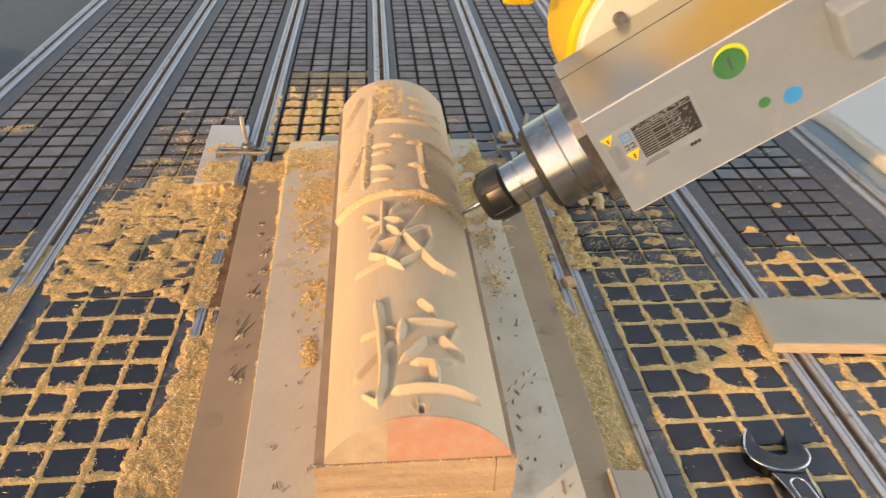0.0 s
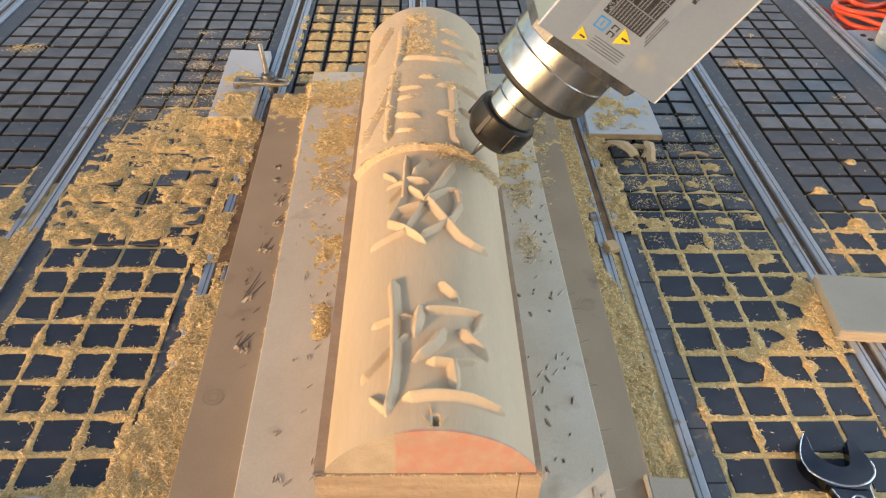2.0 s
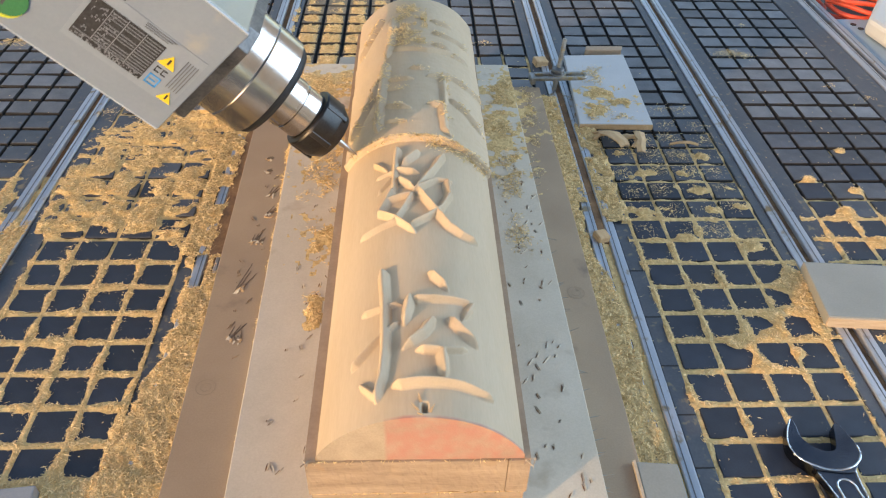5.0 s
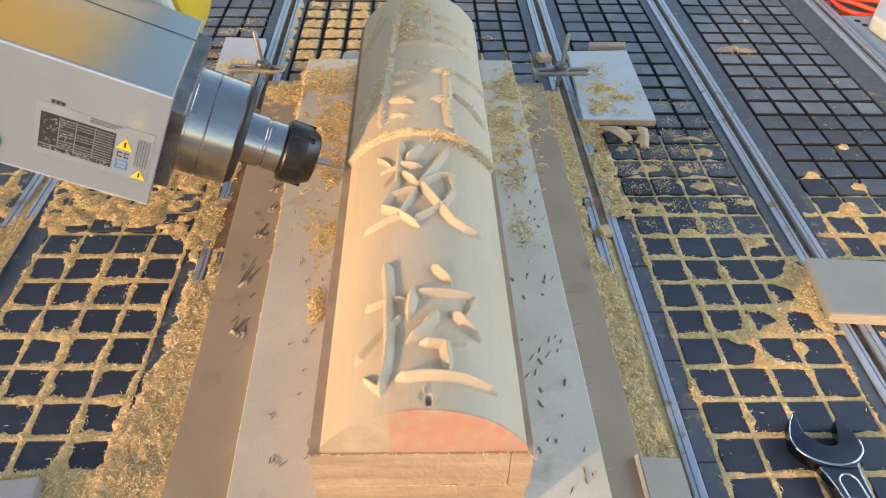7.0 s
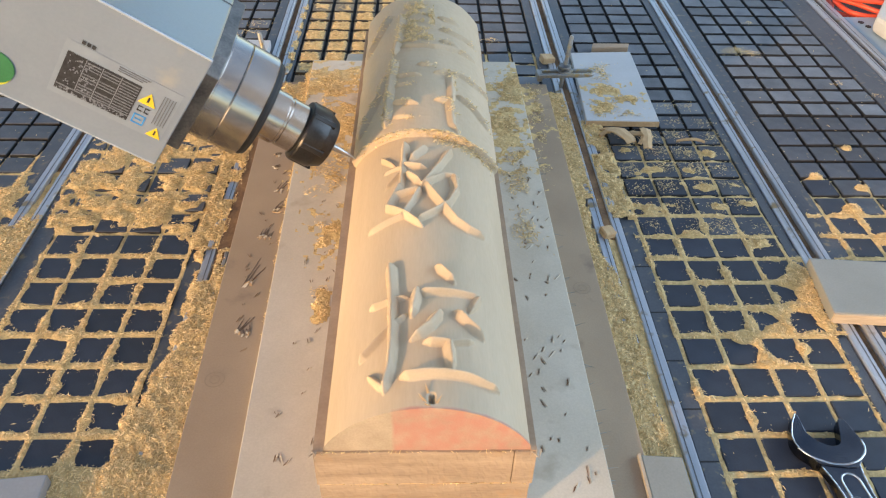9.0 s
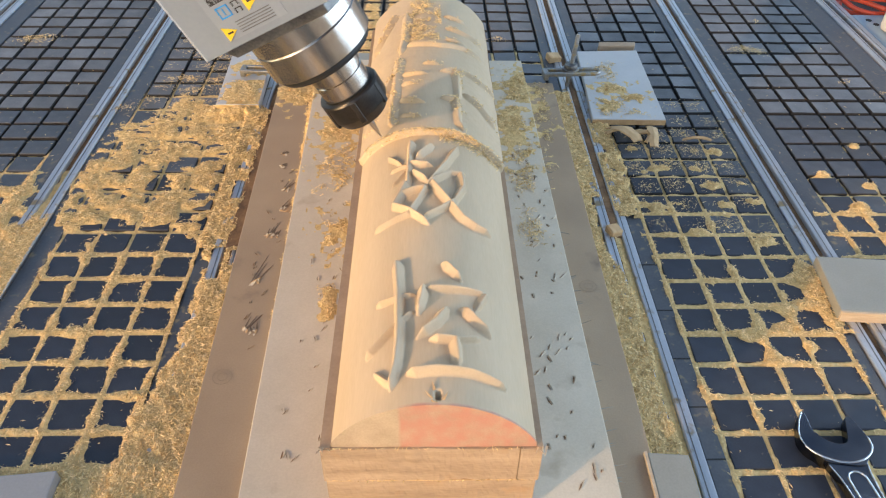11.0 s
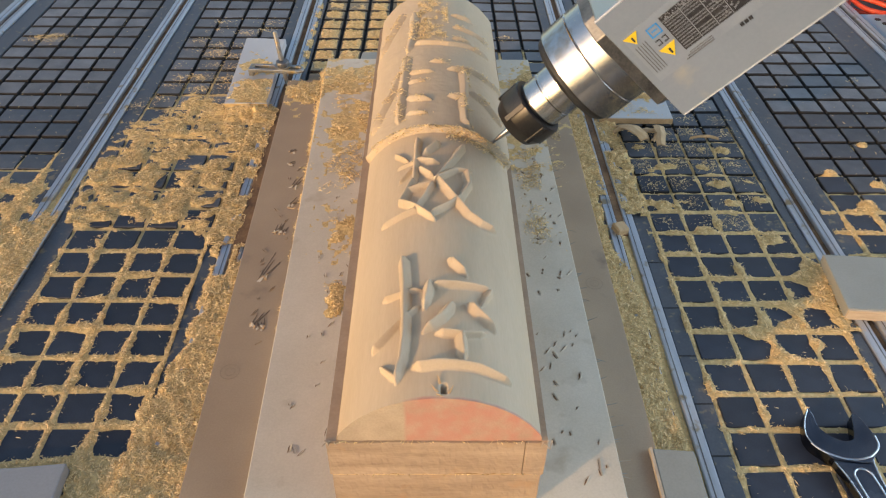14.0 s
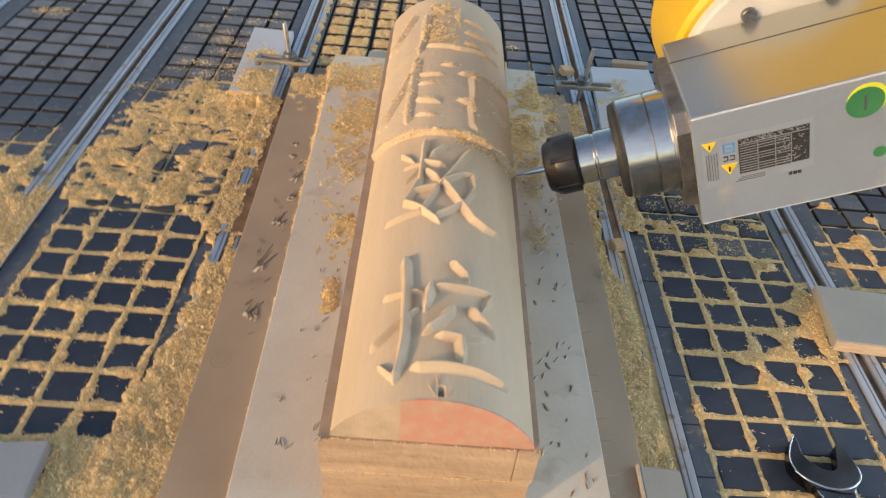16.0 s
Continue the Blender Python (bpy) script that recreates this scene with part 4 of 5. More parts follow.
# ---- sawdust ----
def on_board(x, y):
    """Top height of what lies over the bed at plan points; -1 where the bed is bare."""
    z = np.full_like(x, -1.0)

    def inside(q):
        ok = np.ones(x.shape, bool)
        n = len(q)
        for i in range(n):
            (ax, ay), (bx, by) = q[i], q[(i + 1) % n]
            ok &= (bx - ax) * (y - ay) - (by - ay) * (x - ax) > 0
        return ok
    for q, h in (([(-0.1515, -0.1), (0.1372, -0.1), (0.1388, 0.668), (-0.1707, 0.668)], BOARD_Z), ([(-0.1108, -0.1), (0.1125, -0.1), (0.1055, 0.705), (-0.1287, 0.705)], UPPER_Z),
                 ([(-0.231, 0.612), (-0.185, 0.612), (-0.189, 0.772), (-0.238, 0.775)], 0.0110), ([(0.172, 0.591), (0.2505, 0.590), (0.2545, 0.756), (0.180, 0.752)], 0.0078),
                 ([(0.314, 0.300), (0.46, 0.289), (0.466, 0.352), (0.320, 0.364)], 0.0114),
                 ([(-0.36, 0.06), (-0.228, 0.06), (-0.2325, 0.1640), (-0.262, 0.1610), (-0.36, 0.1545)], 0.0105)):
        z[inside(q)] = h
    return z


def groove_distance(x, y):
    """Distance in millimetres to the middle of the nearest groove between pads; large over rails."""
    gx = np.full_like(x, 99.0)
    for c, _ in columns():
        for s in (-0.5, 0.5):
            gx = np.minimum(gx, np.abs(x - c - s * PITCH))
    gy = np.abs((y - ROW0 - np.where(x < RAILS[1], BED_Y[1], 0.0) - PITCH / 2 + PITCH * 40) % PITCH)
    gy = np.minimum(gy, PITCH - gy)
    return np.where(gx > 0.018, 0.008, np.minimum(gx, gy)) * 1000


def ramp(v, a, b):
    t = np.clip((v - a) / (b - a), 0, 1)
    return t * t * (3 - 2 * t)


def bump2(x, y, cx, cy, rx, ry):
    return np.exp(-(((x - cx) / rx) ** 2 + ((y - cy) / ry) ** 2))


LEFT_PADS = (-0.305, -0.275, -0.245, -0.215)
RIGHT_PADS = (0.206, 0.236, 0.266, 0.296)


def bed_level(x, y):
    """Dust level over the bed in millimetres above the pad tops."""
    A = np.full_like(x, -6.0)
    left = (x > -0.345) & (x < -0.148)
    right = (x > 0.160) & (x < 0.325)
    # left bed: grooves full near the front, a blanket further in, clear at the back
    la = 0.65 + 3.9 * bump2(x, y, -0.255, 0.50, 0.09, 0.07) + 2.6 * bump2(x, y, -0.22, 0.60, 0.05, 0.06) + 9 * bump2(x, y, -0.21, 0.608, 0.03, 0.009)
    la -= 5.5 * ramp(y, 0.60, 0.72) + 2.5 * ramp(-x, 0.25, 0.33) * ramp(y, 0.52, 0.62)
    pile = -0.1870 - 0.012 * ramp(-y, -0.27, -0.19) + 0.0035 * value_noise(x, y, 0.014, 51) + 0.0015 * value_noise(x, y, 0.005, 52)
    la += 7.5 * ramp(x, pile - 0.007, pile + 0.006) * (1 - ramp(y, 0.40, 0.50))
    la -= 20.0 * ((x > -0.1983) & (x < pile - 0.004) & (y > 0.205) & (y < 0.43))
    la += 6.0 * ramp(x, -0.262, -0.235) * (1 - ramp(y, 0.160, 0.185))
    la -= 20.0 * ((x < -0.3225 - 0.0015 * value_noise(x, y, 0.008, 53)) & (y < 0.44))
    A = np.where(left, la, A)
    ra = -0.05 + 6.5 * bump2(x, y, 0.318, 0.335, 0.022, 0.035) + 1.2 * bump2(x, y, 0.245, 0.30, 0.03, 0.05)
    ra -= 2.2 * ramp(y, 0.42, 0.46) + 4.0 * ramp(y, 0.53, 0.66)
    ra += 2.2 * ramp(-x, -0.186, -0.178) * (1 - ramp(y, 0.5, 0.58))
    ra -= 20.0 * ((x > 0.3125) & ((y < 0.285) | (y > 0.385)) & (y < 0.45))
    for cx, cy in ((0.238, 0.280), (0.285, 0.273), (0.270, 0.295), (0.279, 0.311), (0.252, 0.262)):
        ra += 4.2 * bump2(x, y, cx, cy, 0.008, 0.006)
    A = np.where(right, ra, A)
    A = np.where((x < -0.37) & (x > -0.46), 3.2 - 9.2 * ramp(y, 0.44, 0.60) - 2.2 * ramp(-x, 0.40, 0.46), A)
    # dust lies across the left rail near the front
    A = np.where((x < -0.339) & (x > -0.370), 11.5 * bump2(x, y, -0.357, 0.365, 0.06, 0.080) - 2.0, A)
    A = np.where((x > 0.345) & (x < 0.46), 0.8 - 6 * ramp(y, 0.42, 0.52), A)
    A = np.where((x > -0.150) & (x < 0.0), -3.0 - 20 * (y < 0.70), A)
    A = np.where((x > 0.0) & (x < 0.15), -1.0 - 5 * ramp(y, 0.74, 0.80) - 20 * (y < 0.70), A)
    # the slots beside the boards stay open
    A = np.where((x > -0.200) & (x < -0.1735) & (y > 0.385) & (y < 0.60), 6.0 + 2.5 * value_noise(x, y, 0.011, 50), A)
    A = np.where((x > -0.1855) & (x < -0.1745) & (np.abs(y - 0.366 - 0.3 * (x + 0.18)) < 0.020), -20.0, A)
    A = np.where((x > -0.1855) & (x < -0.1765) & (np.abs(y - 0.47) < 0.014), -20.0, A)
    A = np.where((x > -0.1735 + 0.0025 * value_noise(x, y, 0.007, 58)) & (x < -0.160) & (y > 0.375 + 0.02 * value_noise(x, y, 0.006, 44)), -20.0, A)
    A = np.where((x > 0.132) & (x < 0.1605 + 0.002 * value_noise(x, y, 0.008, 45) - 0.012 * ramp(y, 0.33, 0.40)) & (y > 0.175) & (y < 0.405), 7.0, A)
    A = np.where((x > 0.1385) & (x < 0.1500) & (y > 0.405) & (y < 0.46), 4.6, A)
    A = np.where((x >= 0.1500) & (x < 0.1585) & (y > 0.405) & (y < 0.46), -20.0, A)
    A = np.where((x > 0.1385) & (x < 0.1575) & (y > 0.46 + 0.02 * value_noise(x, y, 0.007, 46)) & (y < 0.66), 6.4, A)
    A = np.where((x > 0.1585) & (x < 0.1675) & (y > 0.405), -20.0, A)
    A = np.where((x > 0.1675) & (x < 0.189 + 0.004 * value_noise(x, y, 0.009, 47)) & (y > 0.43) & (y < 0.60), 5.4 + 2.2 * value_noise(x, y, 0.012, 48), A)
    A = np.where((x > 0.1675) & (x < 0.1870 - 0.004 * ramp(y, 0.36, 0.43)) & (y < 0.43), -20.0, A)
    for cx, cy, h in ((0.296, 0.395, 5.5), (0.236, 0.41, 6), (0.398, 0.445, 10), (0.44, 0.55, 11), (0.385, 0.50, 11), (0.41, 0.40, 9), (0.475, 0.60, 10), (0.42, 0.48, 10)):
        A = A + h * bump2(x, y, cx, cy, 0.008, 0.007)
    # round crumbs of chips left on single pads of the right-hand bed
    rng = random.Random(77)
    for cx in RIGHT_PADS:
        for k in range(15, 20):
            h, dx, dy, r = rng.uniform(5.8, 7.8), rng.uniform(-0.004, 0.004), rng.uniform(-0.004, 0.004), rng.uniform(0.0085, 0.0115)
            if rng.random() < (0.85 if cx < 0.28 else 0.4):
                A = A + h * bump2(x, y, cx + dx, ROW0 + k * PITCH + dy, r, 0.8 * r)
    g = groove_distance(x, y)
    amp = 1.25 + 1.5 * bump2(x, y, -0.255, 0.52, 0.10, 0.09) + 0.8 * right * bump2(x, y, 0.24, 0.47, 0.09, 0.10)
    nz = amp * (0.75 * value_noise(x, y, 0.021, 21) + 0.65 * value_noise(x, y, 0.010, 22)) + 0.30 * value_noise(x, y, 0.0045, 23) + 0.22 * value_noise(x, y, 0.0022, 24)
    lev = A - 0.38 * np.minimum(g, 14) + nz
    # further in, dust lies on the pads and leaves the grooves low
    heap = -0.80 + 0.30 * np.minimum(g, 8) + 2.3 * value_noise(x * 0.6, y * 1.1, 0.012, 41) + 1.9 * value_noise(x * 0.6, y, 0.0055, 42) + 0.4 * value_noise(x, y, 0.003, 43)
    wl = ((x < -0.198) & (x > -0.335)) * ramp(y, 0.365, 0.435) * (1 - ramp(y, 0.56, 0.80)) * (1 - 0.6 * ramp(-x, 0.27, 0.33) * ramp(y, 0.50, 0.60))
    lev = np.where(wl > 0.02, lev * (1 - wl) + (heap - 2.1 * (1 - wl)) * wl, lev)
    wc = ((x > -0.165) & (x < -0.024)) * ramp(y, 0.70, 0.72) * (1 - ramp(y, 0.86, 1.0))
    film = np.where(g < 3.4, -9.0, -2.0 + 0.42 * np.minimum(g, 7) + 0.9 * value_noise(x, y, 0.016, 54) + 0.6 * value_noise(x, y, 0.005, 55))
    lev = np.where(wc > 0.02, film - 3.0 * (1 - wc), lev)
    # dust spilling over the near edge of the left clamping board
    spill = 8.0 * bump2(x, y, -0.208, 0.608, 0.028, 0.014) * (1 + 0.4 * value_noise(x, y, 0.006, 49))
    # clumps and crumbs on whatever lies above the pads
    crumb = (0.75 * value_noise(x, y, 0.0045, 56) + 0.5 * value_noise(x, y, 0.0025, 57)) * np.clip(lev + 0.4, 0, 1)
    return np.minimum(lev, 0.9 + 0.35 * lev) + spill + crumb


def flakes(name, px, py, pz, rng, size=1.0, mat="chip", label=""):
    """Loose thin flakes at the given points, each a bent pair of triangles."""
    n = len(px)
    ln = 0.0008 + 0.0021 * rng.uniform(0, 1, n) ** 2.2 * size
    wd = rng.uniform(0.00015, 0.00042, n) * size
    a = rng.uniform(0, 2 * math.pi, n)
    pitch, roll = rng.normal(0, 0.26, n), rng.normal(0, 0.38, n)
    d = np.stack([np.cos(a) * np.cos(pitch), np.sin(a) * np.cos(pitch), np.sin(pitch)], 1)
    s = np.stack([-np.sin(a) * np.cos(roll), np.cos(a) * np.cos(roll), np.sin(roll)], 1)
    c = np.stack([px, py, pz], 1)
    up = np.cross(d, s)
    v = np.stack([c - d * ln[:, None], c + s * wd[:, None] + up * 0.0003, c + d * ln[:, None], c - s * wd[:, None] - up * 0.0001], 1).reshape(-1, 3)
    i = np.arange(n)[:, None] * 4
    f = np.concatenate([i + np.array([[0, 1, 2]]), i + np.array([[0, 2, 3]])], 0)
    ob = sheet(name, v, f, mat)
    return tagged(ob, label, "sawdust", kind="stuff")


def dust():
    rng = np.random.default_rng(MASK_SEED)
    # drifts on the bed
    step = 0.0012
    xs, ys = np.arange(-0.46, 0.46, step), np.arange(0.06, 1.02, step)
    X, Y = np.meshgrid(xs, ys)
    L = bed_level(X, Y)
    B = on_board(X, Y)
    L = np.where(B > 0, -9, L)
    Z = L * 0.001
    i = np.arange(X.size).reshape(X.shape)
    q = np.stack([i[:-1, :-1], i[:-1, 1:], i[1:, 1:], i[1:, :-1]], -1).reshape(-1, 4)
    keep = (Z.ravel()[q] > -0.0044).all(1)
    q = q[keep]
    used, inv = np.unique(q, return_inverse=True)
    v = np.stack([X.ravel(), Y.ravel(), Z.ravel()], 1)[used]
    ob = sheet("sawdust_drift", v, inv.reshape(-1, 4), "dust", None, True)
    tagged(ob, "golden sawdust packed in the grooves and heaped over the pads", "sawdust", kind="stuff")
    # loose flakes on the drifts
    n = 800000
    px, py = rng.uniform(-0.46, 0.46, n), rng.uniform(0.06, 1.0, n)
    lev = bed_level(px, py)
    ok = (on_board(px, py) < 0) & (lev > -1.2)
    ok &= rng.uniform(0, 1, n) < np.clip(0.35 + 0.5 * lev, 0.15, 1)
    px, py, lev = px[ok], py[ok], lev[ok]
    flakes("sawdust_flakes", px, py, lev * 0.001 + rng.uniform(0, 0.0009, len(px)), rng, 1.0, "chip", "loose yellow sawdust flakes on the drifts")
    # stray flakes on pads and rails
    n = 1800
    px, py = rng.uniform(-0.5, 0.5, n), rng.uniform(0.1, 1.1, n)
    ok = (on_board(px, py) < 0) & (rng.uniform(0, 1, n) < np.clip(1.25 - py, 0.15, 1))
    px, py = px[ok], py[ok]
    pz = np.full(len(px), 0.0008)
    for cx, cy, r, k in ((0.395, 0.775, 0.010, 260), (0.41, 0.768, 0.008, 160), (-0.50, 0.79, 0.010, 240), (-0.485, 0.795, 0.009, 160), (0.086, 0.80, 0.006, 90), (-0.27, 0.75, 0.012, 120), (-0.33, 0.62, 0.010, 120), (0.52, 0.66, 0.005, 40), (0.49, 0.69, 0.004, 30), (0.44, 0.86, 0.004, 30)):
        qx, qy = rng.normal(cx, r, k), rng.normal(cy, r * 0.55, k)
        px, py = np.concatenate([px, qx]), np.concatenate([py, qy])
        pz = np.concatenate([pz, 0.0006 + 0.004 * np.exp(-((qx - cx) ** 2 + (qy - cy) ** 2) / r ** 2) * rng.uniform(0.2, 1, k)])
    # crumbs scattered on the pads of the right-hand bed
    for cx in RIGHT_PADS:
        for k in range(14, 22):
            m = int(rng.uniform(20, 190) * (1.0 if cx < 0.28 else 0.5))
            qx, qy = rng.normal(cx + rng.uniform(-0.005, 0.005), 0.0065, m), rng.normal(ROW0 + k * PITCH + rng.uniform(-0.004, 0.004), 0.0055, m)
            px, py, pz = np.concatenate([px, qx]), np.concatenate([py, qy]), np.concatenate([pz, rng.uniform(0.0004, 0.0022, m)])
    # a thin scatter of clumps behind the blanket on the left-hand bed
    for cx in LEFT_PADS:
        for k in range(19, 29):
            m = int(rng.uniform(0, 1) ** 1.5 * 240 * (1.25 - 0.10 * (k - 19)) * (1.0 if cx > -0.28 else 0.6))
            qx, qy = rng.normal(cx + rng.uniform(-0.010, 0.010), 0.0075, m), rng.normal(ROW0 + k * PITCH + rng.uniform(-0.008, 0.008), 0.0042, m)
            px, py, pz = np.concatenate([px, qx]), np.concatenate([py, qy]), np.concatenate([pz, rng.uniform(0.0004, 0.0026, m)])
    ok = on_board(px, py) < 0
    px, py, pz = px[ok], py[ok], pz[ok]
    flakes("stray_flakes", px, py, pz, rng, 0.8, "chip", "stray sawdust flakes on pads and rails")


# dust heaps on boards: x, y, radius x, radius y, height mm, share of cover
HEAPS = [(-0.079, 0.300, 0.007, 0.020, 3.0), (-0.078, 0.385, 0.016, 0.022, 1.0), (-0.083, 0.480, 0.018, 0.05, 0.8), (-0.090, 0.56, 0.022, 0.05, 1.0), (-0.10, 0.655, 0.03, 0.035, 1.0),
         (-0.145, 0.640, 0.03, 0.025, 2.4), (0.082, 0.56, 0.02, 0.05, 1.0), (0.088, 0.48, 0.014, 0.04, 0.8), (0.10, 0.64, 0.02, 0.05, 1.0), (0.118, 0.55, 0.006, 0.05, 0.5), (0.122, 0.625, 0.009, 0.03, 0.7),
         (0.085, 0.39, 0.010, 0.03, 0.4)]
HEAPS_CLAMP = [(-0.206, 0.640, 0.020, 0.030, 3.0), (-0.205, 0.618, 0.018, 0.012, 2.4), (-0.212, 0.70, 0.014, 0.02, 1.2), (0.210, 0.655, 0.018, 0.012, 1.2), (0.228, 0.635, 0.014, 0.010, 1.2), (0.196, 0.62, 0.012, 0.015, 1.0), (0.215, 0.605, 0.02, 0.010, 0.8), (0.205, 0.70, 0.012, 0.02, 0.7), (0.19, 0.60, 0.01, 0.012, 0.8)]


def board_dust():
    rng = np.random.default_rng(17)
    step = 0.0013
    vs, fs, count = [], [], 0
    fx, fy, fz = [], [], []
    for cx, cy, rx, ry, h in HEAPS + HEAPS_CLAMP:
        X, Y = np.meshgrid(np.arange(cx - 2 * rx, cx + 2 * rx, step), np.arange(cy - 2 * ry, cy + 2 * ry, step))
        base = on_board(X, Y)
        lev = h * (bump2(X, Y, cx, cy, rx, ry) - 0.32) + 0.55 * value_noise(X, Y, 0.007, 31) * min(h, 1.5) + 0.3 * value_noise(X, Y, 0.003, 32)
        edge = np.minimum(np.abs(X - LOG_X) - 0.059, 1)
        Z = base + lev * 0.001
        good = (base > 0) & (lev > -0.05) & (edge > 0)
        i = np.arange(X.size).reshape(X.shape)
        q = np.stack([i[:-1, :-1], i[:-1, 1:], i[1:, 1:], i[1:, :-1]], -1).reshape(-1, 4)
        flat = base.ravel()[q]
        q = q[good.ravel()[q].all(1) & (flat.max(1) - flat.min(1) < 0.001)]
        if h >= 0.9 and rx > 0.004 and len(q):
            vs.append(np.stack([X.ravel(), Y.ravel(), Z.ravel()], 1))
            fs.append(q + count)
            count += X.size
        n = int(rx * ry * 4.5e6 * min(1.0, 0.3 + 0.5 * h))
        px, py = rng.normal(cx, rx * 0.75, n), rng.normal(cy, ry * 0.75, n)
        b = on_board(px, py)
        lv = h * (bump2(px, py, cx, cy, rx, ry) - 0.32) + 0.55 * value_noise(px, py, 0.007, 31) * min(h, 1.5)
        lv = lv + 0.75 * value_noise(px, py, 0.011, 33) + 0.35 * value_noise(px, py, 0.004, 34)
        ok = (b > 0) & (np.abs(px - LOG_X) > 0.0595) & (lv > 0.42 - 0.55 * rng.uniform(0, 1, n) ** 3)
        fx.append(px[ok]), fy.append(py[ok]), fz.append(b[ok] + np.maximum(lv[ok], 0.2) * 0.001 + rng.uniform(0, 0.0006, ok.sum()))
    v, q = np.concatenate(vs), np.concatenate(fs)
    used, inv = np.unique(q, return_inverse=True)
    ob = sheet("board_sawdust", v[used], inv.reshape(-1, 4), "dust", None, True)
    tagged(ob, "thin golden sawdust heaps on the boards", "sawdust", kind="stuff")
    flakes("board_flakes", np.concatenate(fx), np.concatenate(fy), np.concatenate(fz), rng, 1.0, "chip", "sawdust flakes scattered over the boards")


def edge_dust():
    """The ridge of sawdust lying against the left-hand edge of the spoil board."""
    rng = np.random.default_rng(29)

    def ridge(u, y):
        wide = 0.0016 + 0.0046 * ramp(y, 0.36, 0.66) + 0.0012 * bump2(y, y, 0.43, 0.43, 0.012, 0.012) - 0.0010 * ramp(-y, -0.33, -0.24)
        wide = wide * (0.75 + 0.45 * value_noise(y, y * 0 + 0.3, 0.013, 81) + 0.3 * value_noise(y, y * 0 + 0.7, 0.004, 82))
        wide = np.maximum(wide, 0.0)
        edge = -0.1108 - 0.0179 * (y + 0.1) / 0.805
        tall = np.minimum(0.0055, 1.5 * wide) * (1 - u ** 1.6) * (1 + 0.25 * value_noise(u * 0.01, y, 0.003, 83))
        return edge - 0.0002 - u * wide, BOARD_Z - 0.0001 + tall, wide
    Y, U = np.meshgrid(np.arange(0.14, 0.69, 0.0012), np.linspace(0, 1, 7), indexing="ij")
    X, Z, wide = ridge(U, Y)
    i = np.arange(X.size).reshape(X.shape)
    q = np.stack([i[:-1, :-1], i[:-1, 1:], i[1:, 1:], i[1:, :-1]], -1).reshape(-1, 4)
    q = q[(wide.ravel()[q] > 0.0005).all(1)]
    used, inv = np.unique(q, return_inverse=True)
    ob = sheet("edge_sawdust", np.stack([X.ravel(), Y.ravel(), Z.ravel()], 1)[used], inv.reshape(-1, 4), "dust", None, True)
    tagged(ob, "narrow ridge of golden sawdust along the board edge", "sawdust", kind="stuff")
    n = 3600
    u, y = rng.uniform(0, 1.15, n), rng.uniform(0.14, 0.69, n)
    x, z, wide = ridge(np.minimum(u, 1), y)
    ok = wide > 0.0006
    flakes("edge_flakes", (x - np.maximum(u - 1, 0) * 0.01)[ok], y[ok], (z + rng.uniform(0, 0.0007, n))[ok], rng, 0.9, "chip", "sawdust flakes along the board edge")


def log_dust():
    """Flakes lying on the unfinished part of the carving and along its step."""
    rng = np.random.default_rng(23)
    fx, fy, fz = [], [], []

    def add(px, py, lift):
        px = np.clip(px, LOG_X - 0.052, LOG_X + 0.052)
        s = (px - LOG_X) / LOG_R
        r = log_radius(px - LOG_X, py) + lift
        fx.append(LOG_X + r * s), fy.append(py), fz.append(LOG_Z + r * np.sqrt(np.maximum(1 - s * s, 0.02)))
    px = np.concatenate([rng.uniform(-0.050, 0.052, 500), rng.normal(0.018, 0.012, 260)])
    add(px, step_line(px) + np.abs(rng.normal(0.0, 0.0014, len(px))), rng.uniform(0, 0.0008, len(px)))
    px = rng.uniform(0.005, 0.05, 420)
    add(px, step_line(px) - np.abs(rng.normal(0.0, 0.004, len(px))), rng.uniform(0, 0.0006, len(px)))
    for pts, w in LETTER_FAR:
        for a, b in zip(pts, pts[1:]):
            ln = math.dist(a, b)
            n = int(4.0 * ln)
            f = rng.uniform(0, 1, n)
            px, py = (a[0] + (b[0] - a[0]) * f) / 1000 + rng.normal(0.001, 0.0022, n), np.clip((a[1] + (b[1] - a[1]) * f) / 1000 + rng.normal(0, 0.0024, n), 0.395, LOG_Y1 - 0.002)
            ok = value_noise(px, py, 0.008, 73) > 0.0
            add(px[ok], py[ok], rng.uniform(0, 0.0011, ok.sum()))
    # chips heaped between the strokes of the far letter
    n = 2600
    px, py = rng.uniform(-0.020, 0.008, n), rng.uniform(0.545, 0.635, n)
    ok = value_noise(px, py, 0.006, 71) + 0.6 * value_noise(px, py, 0.0025, 72) > 0.0
    add(px[ok], py[ok], rng.uniform(0, 0.0022, ok.sum()))
    # small torn chips on the sawn edges of the block
    for zz, n in ((0.0776, 34), (0.0476, 40)):
        fx.append(rng.uniform(LOG_X - 0.057, LOG_X + 0.054, n)), fy.append(np.full(n, LOG_Y0 - 0.0014)), fz.append(zz + rng.normal(0, 0.0003, n))
    flakes("timber_flakes", np.concatenate(fx), np.concatenate(fy), np.concatenate(fz), rng, 1.0, "chip", "sawdust flakes caught on the carving")


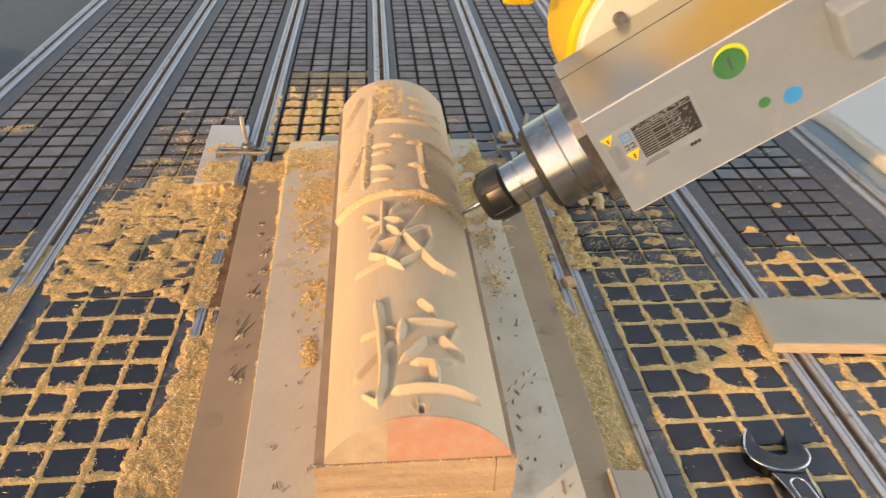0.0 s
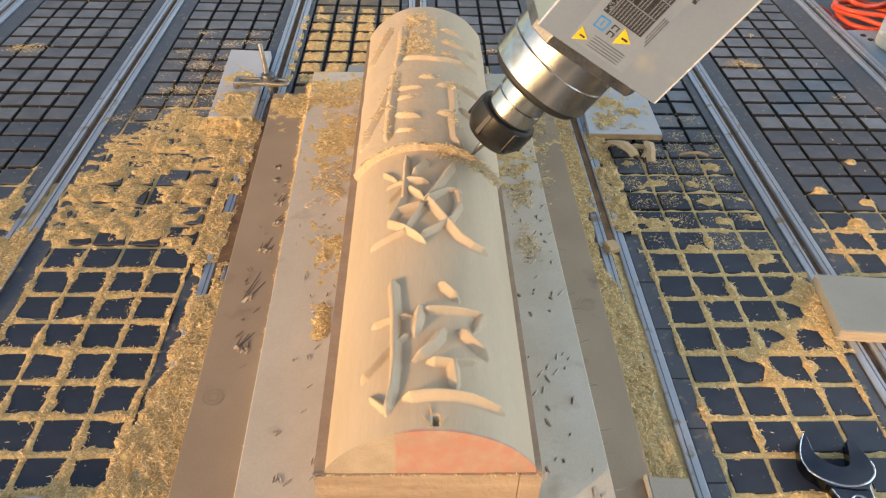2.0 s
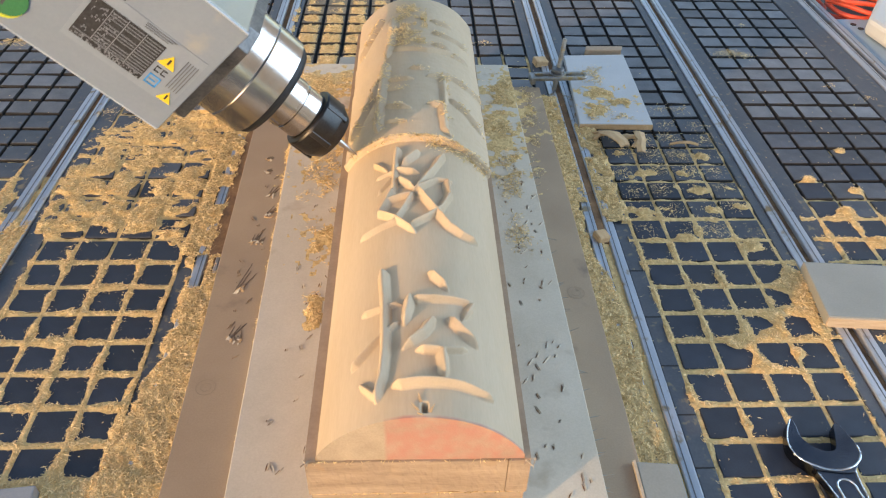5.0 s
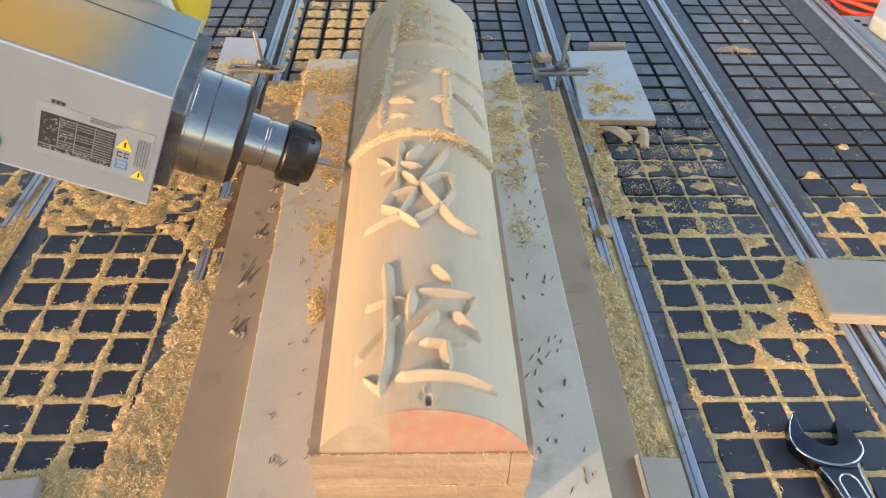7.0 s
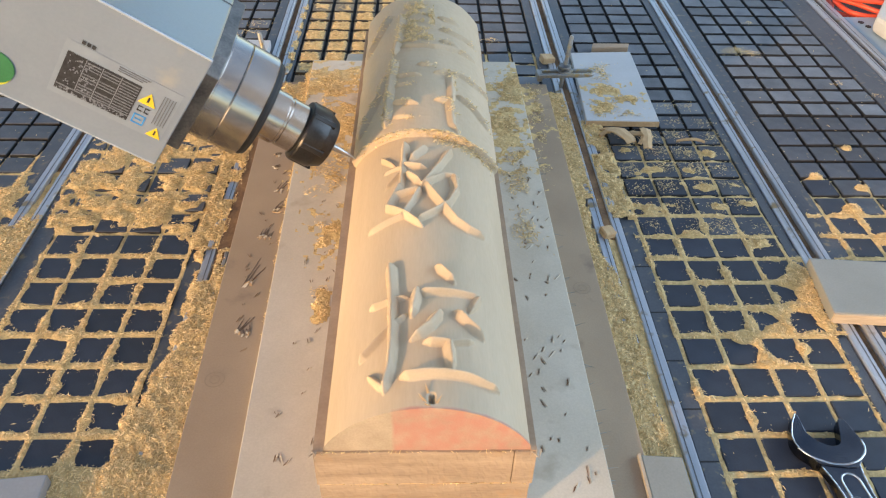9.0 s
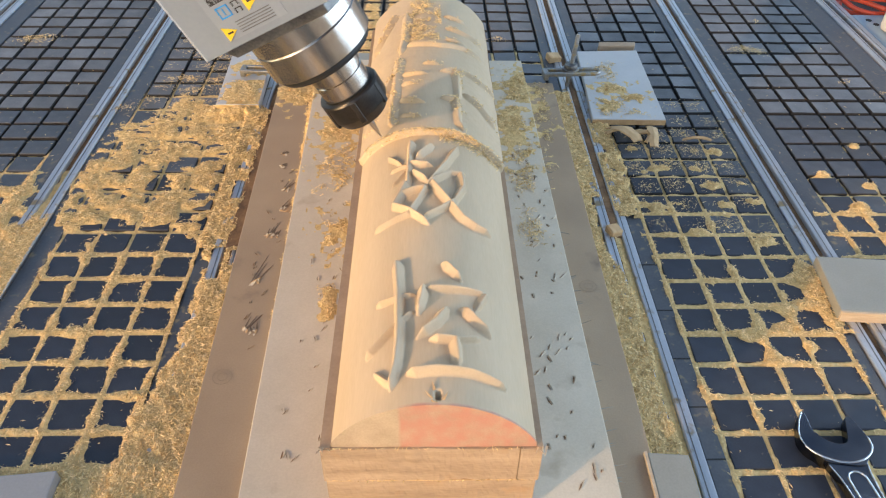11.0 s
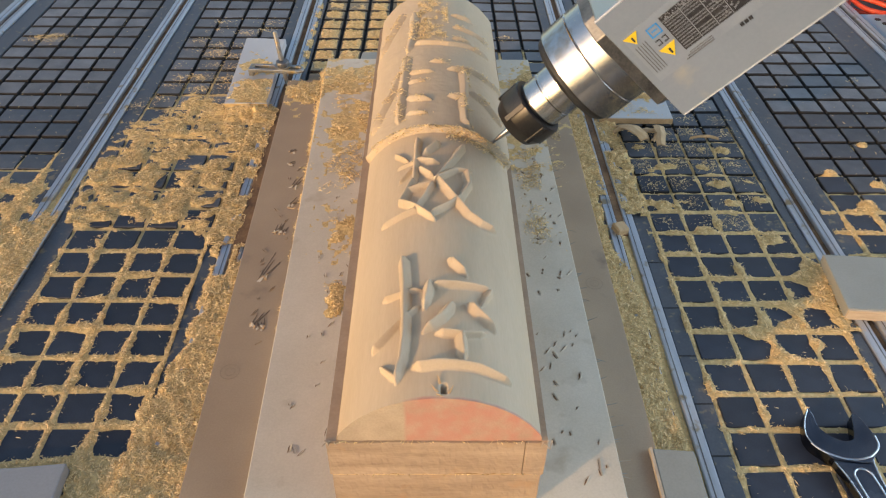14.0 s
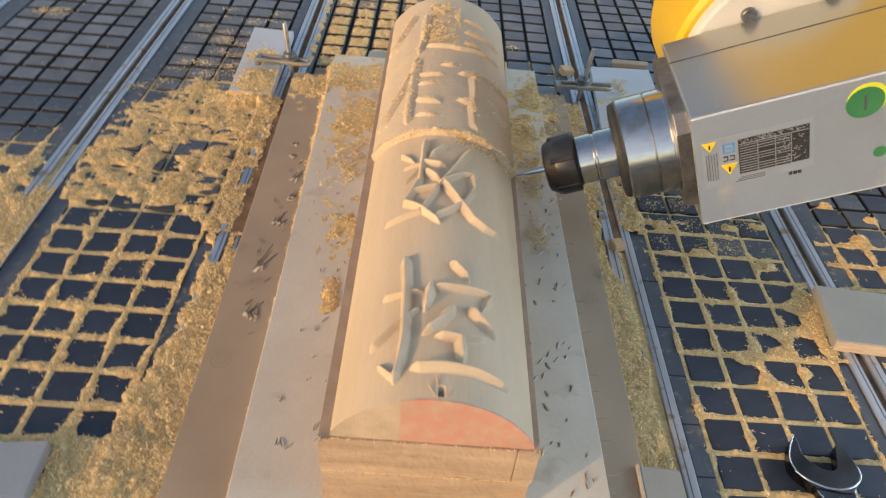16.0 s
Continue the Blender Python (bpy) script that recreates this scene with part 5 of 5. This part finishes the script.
# ---- what moves ----
LEAN, YAW = 4.4, 0.4
SWING = [  # seconds, tip x, tip z, tilt of the tool axis
    (0.0, 0.0491, 0.0899, 55.6), (0.5, 0.0456, 0.0925, 50.4), (1.0, 0.0405, 0.0955, 45.0), (1.5, 0.0355, 0.0997, 39.8), (2.0, 0.0305, 0.1033, 33.5),
    (2.5, 0.0218, 0.1069, 25.5), (3.0, 0.0059, 0.1090, 7.2), (3.5, -0.0187, 0.1110, -11.5), (4.3, -0.0390, 0.1045, -31.0), (5.2, -0.0500, 0.0955, -47.0),
    (6.0, -0.0550, 0.0903, -55.5), (6.5, -0.0589, 0.0845, -61.2), (7.0, -0.0617, 0.0790, -66.5), (7.5, -0.0621, 0.0774, -69.9), (8.0, -0.0604, 0.0815, -65.2),
    (8.5, -0.0572, 0.0861, -60.6), (9.0, -0.0554, 0.0894, -55.5), (9.8, -0.0500, 0.0960, -45.5), (10.7, -0.0430, 0.1060, -32.0), (11.5, -0.0340, 0.1120, -19.5),
    (12.0, -0.0214, 0.1145, -9.5), (12.5, 0.0065, 0.1150, 6.9), (13.0, 0.0242, 0.1103, 22.5), (13.5, 0.0321, 0.1052, 35.0), (14.0, 0.0395, 0.0996, 43.4),
    (14.5, 0.0450, 0.0951, 50.4), (15.0, 0.0500, 0.0898, 56.7), (15.5, 0.0544, 0.0838, 62.7), (16.0, 0.0581, 0.0785, 67.0)]


def tool_pose(x, z, a):
    return pose(x, STEP_Y, z, LEAN, 0, YAW) @ pose(0, 0, 0, 0, a, 0)


def motions():
    walk(SPINDLE, [(t, tool_pose(x, z, a)) for t, x, z, a in SWING])
    walk(ARM, [(t, Matrix.Translation(tool_pose(x, z, a) @ Vector((0, 0, PIVOT))) @ pose(0, 0, 0, LEAN, 0, YAW)) for t, x, z, a in SWING])


hall()
window_wall()
BED = table()
for rx in RAILS:
    rail(rx)
for rx in EDGE_RAILS:
    rail(rx, True)
boards()
loose_boards()
carved_log()
SPINDLE = spindle()
ARM = head_arm()
wrench()
clamp(-0.176, 0.672, -4, -0.036, 0.026, -8)
clamp(0.159, 0.672, 3, -0.030, 0.036, 7)
odd_bits()
beyond_table()
dust()
board_dust()
edge_dust()
log_dust()
pads(BED)
motions()
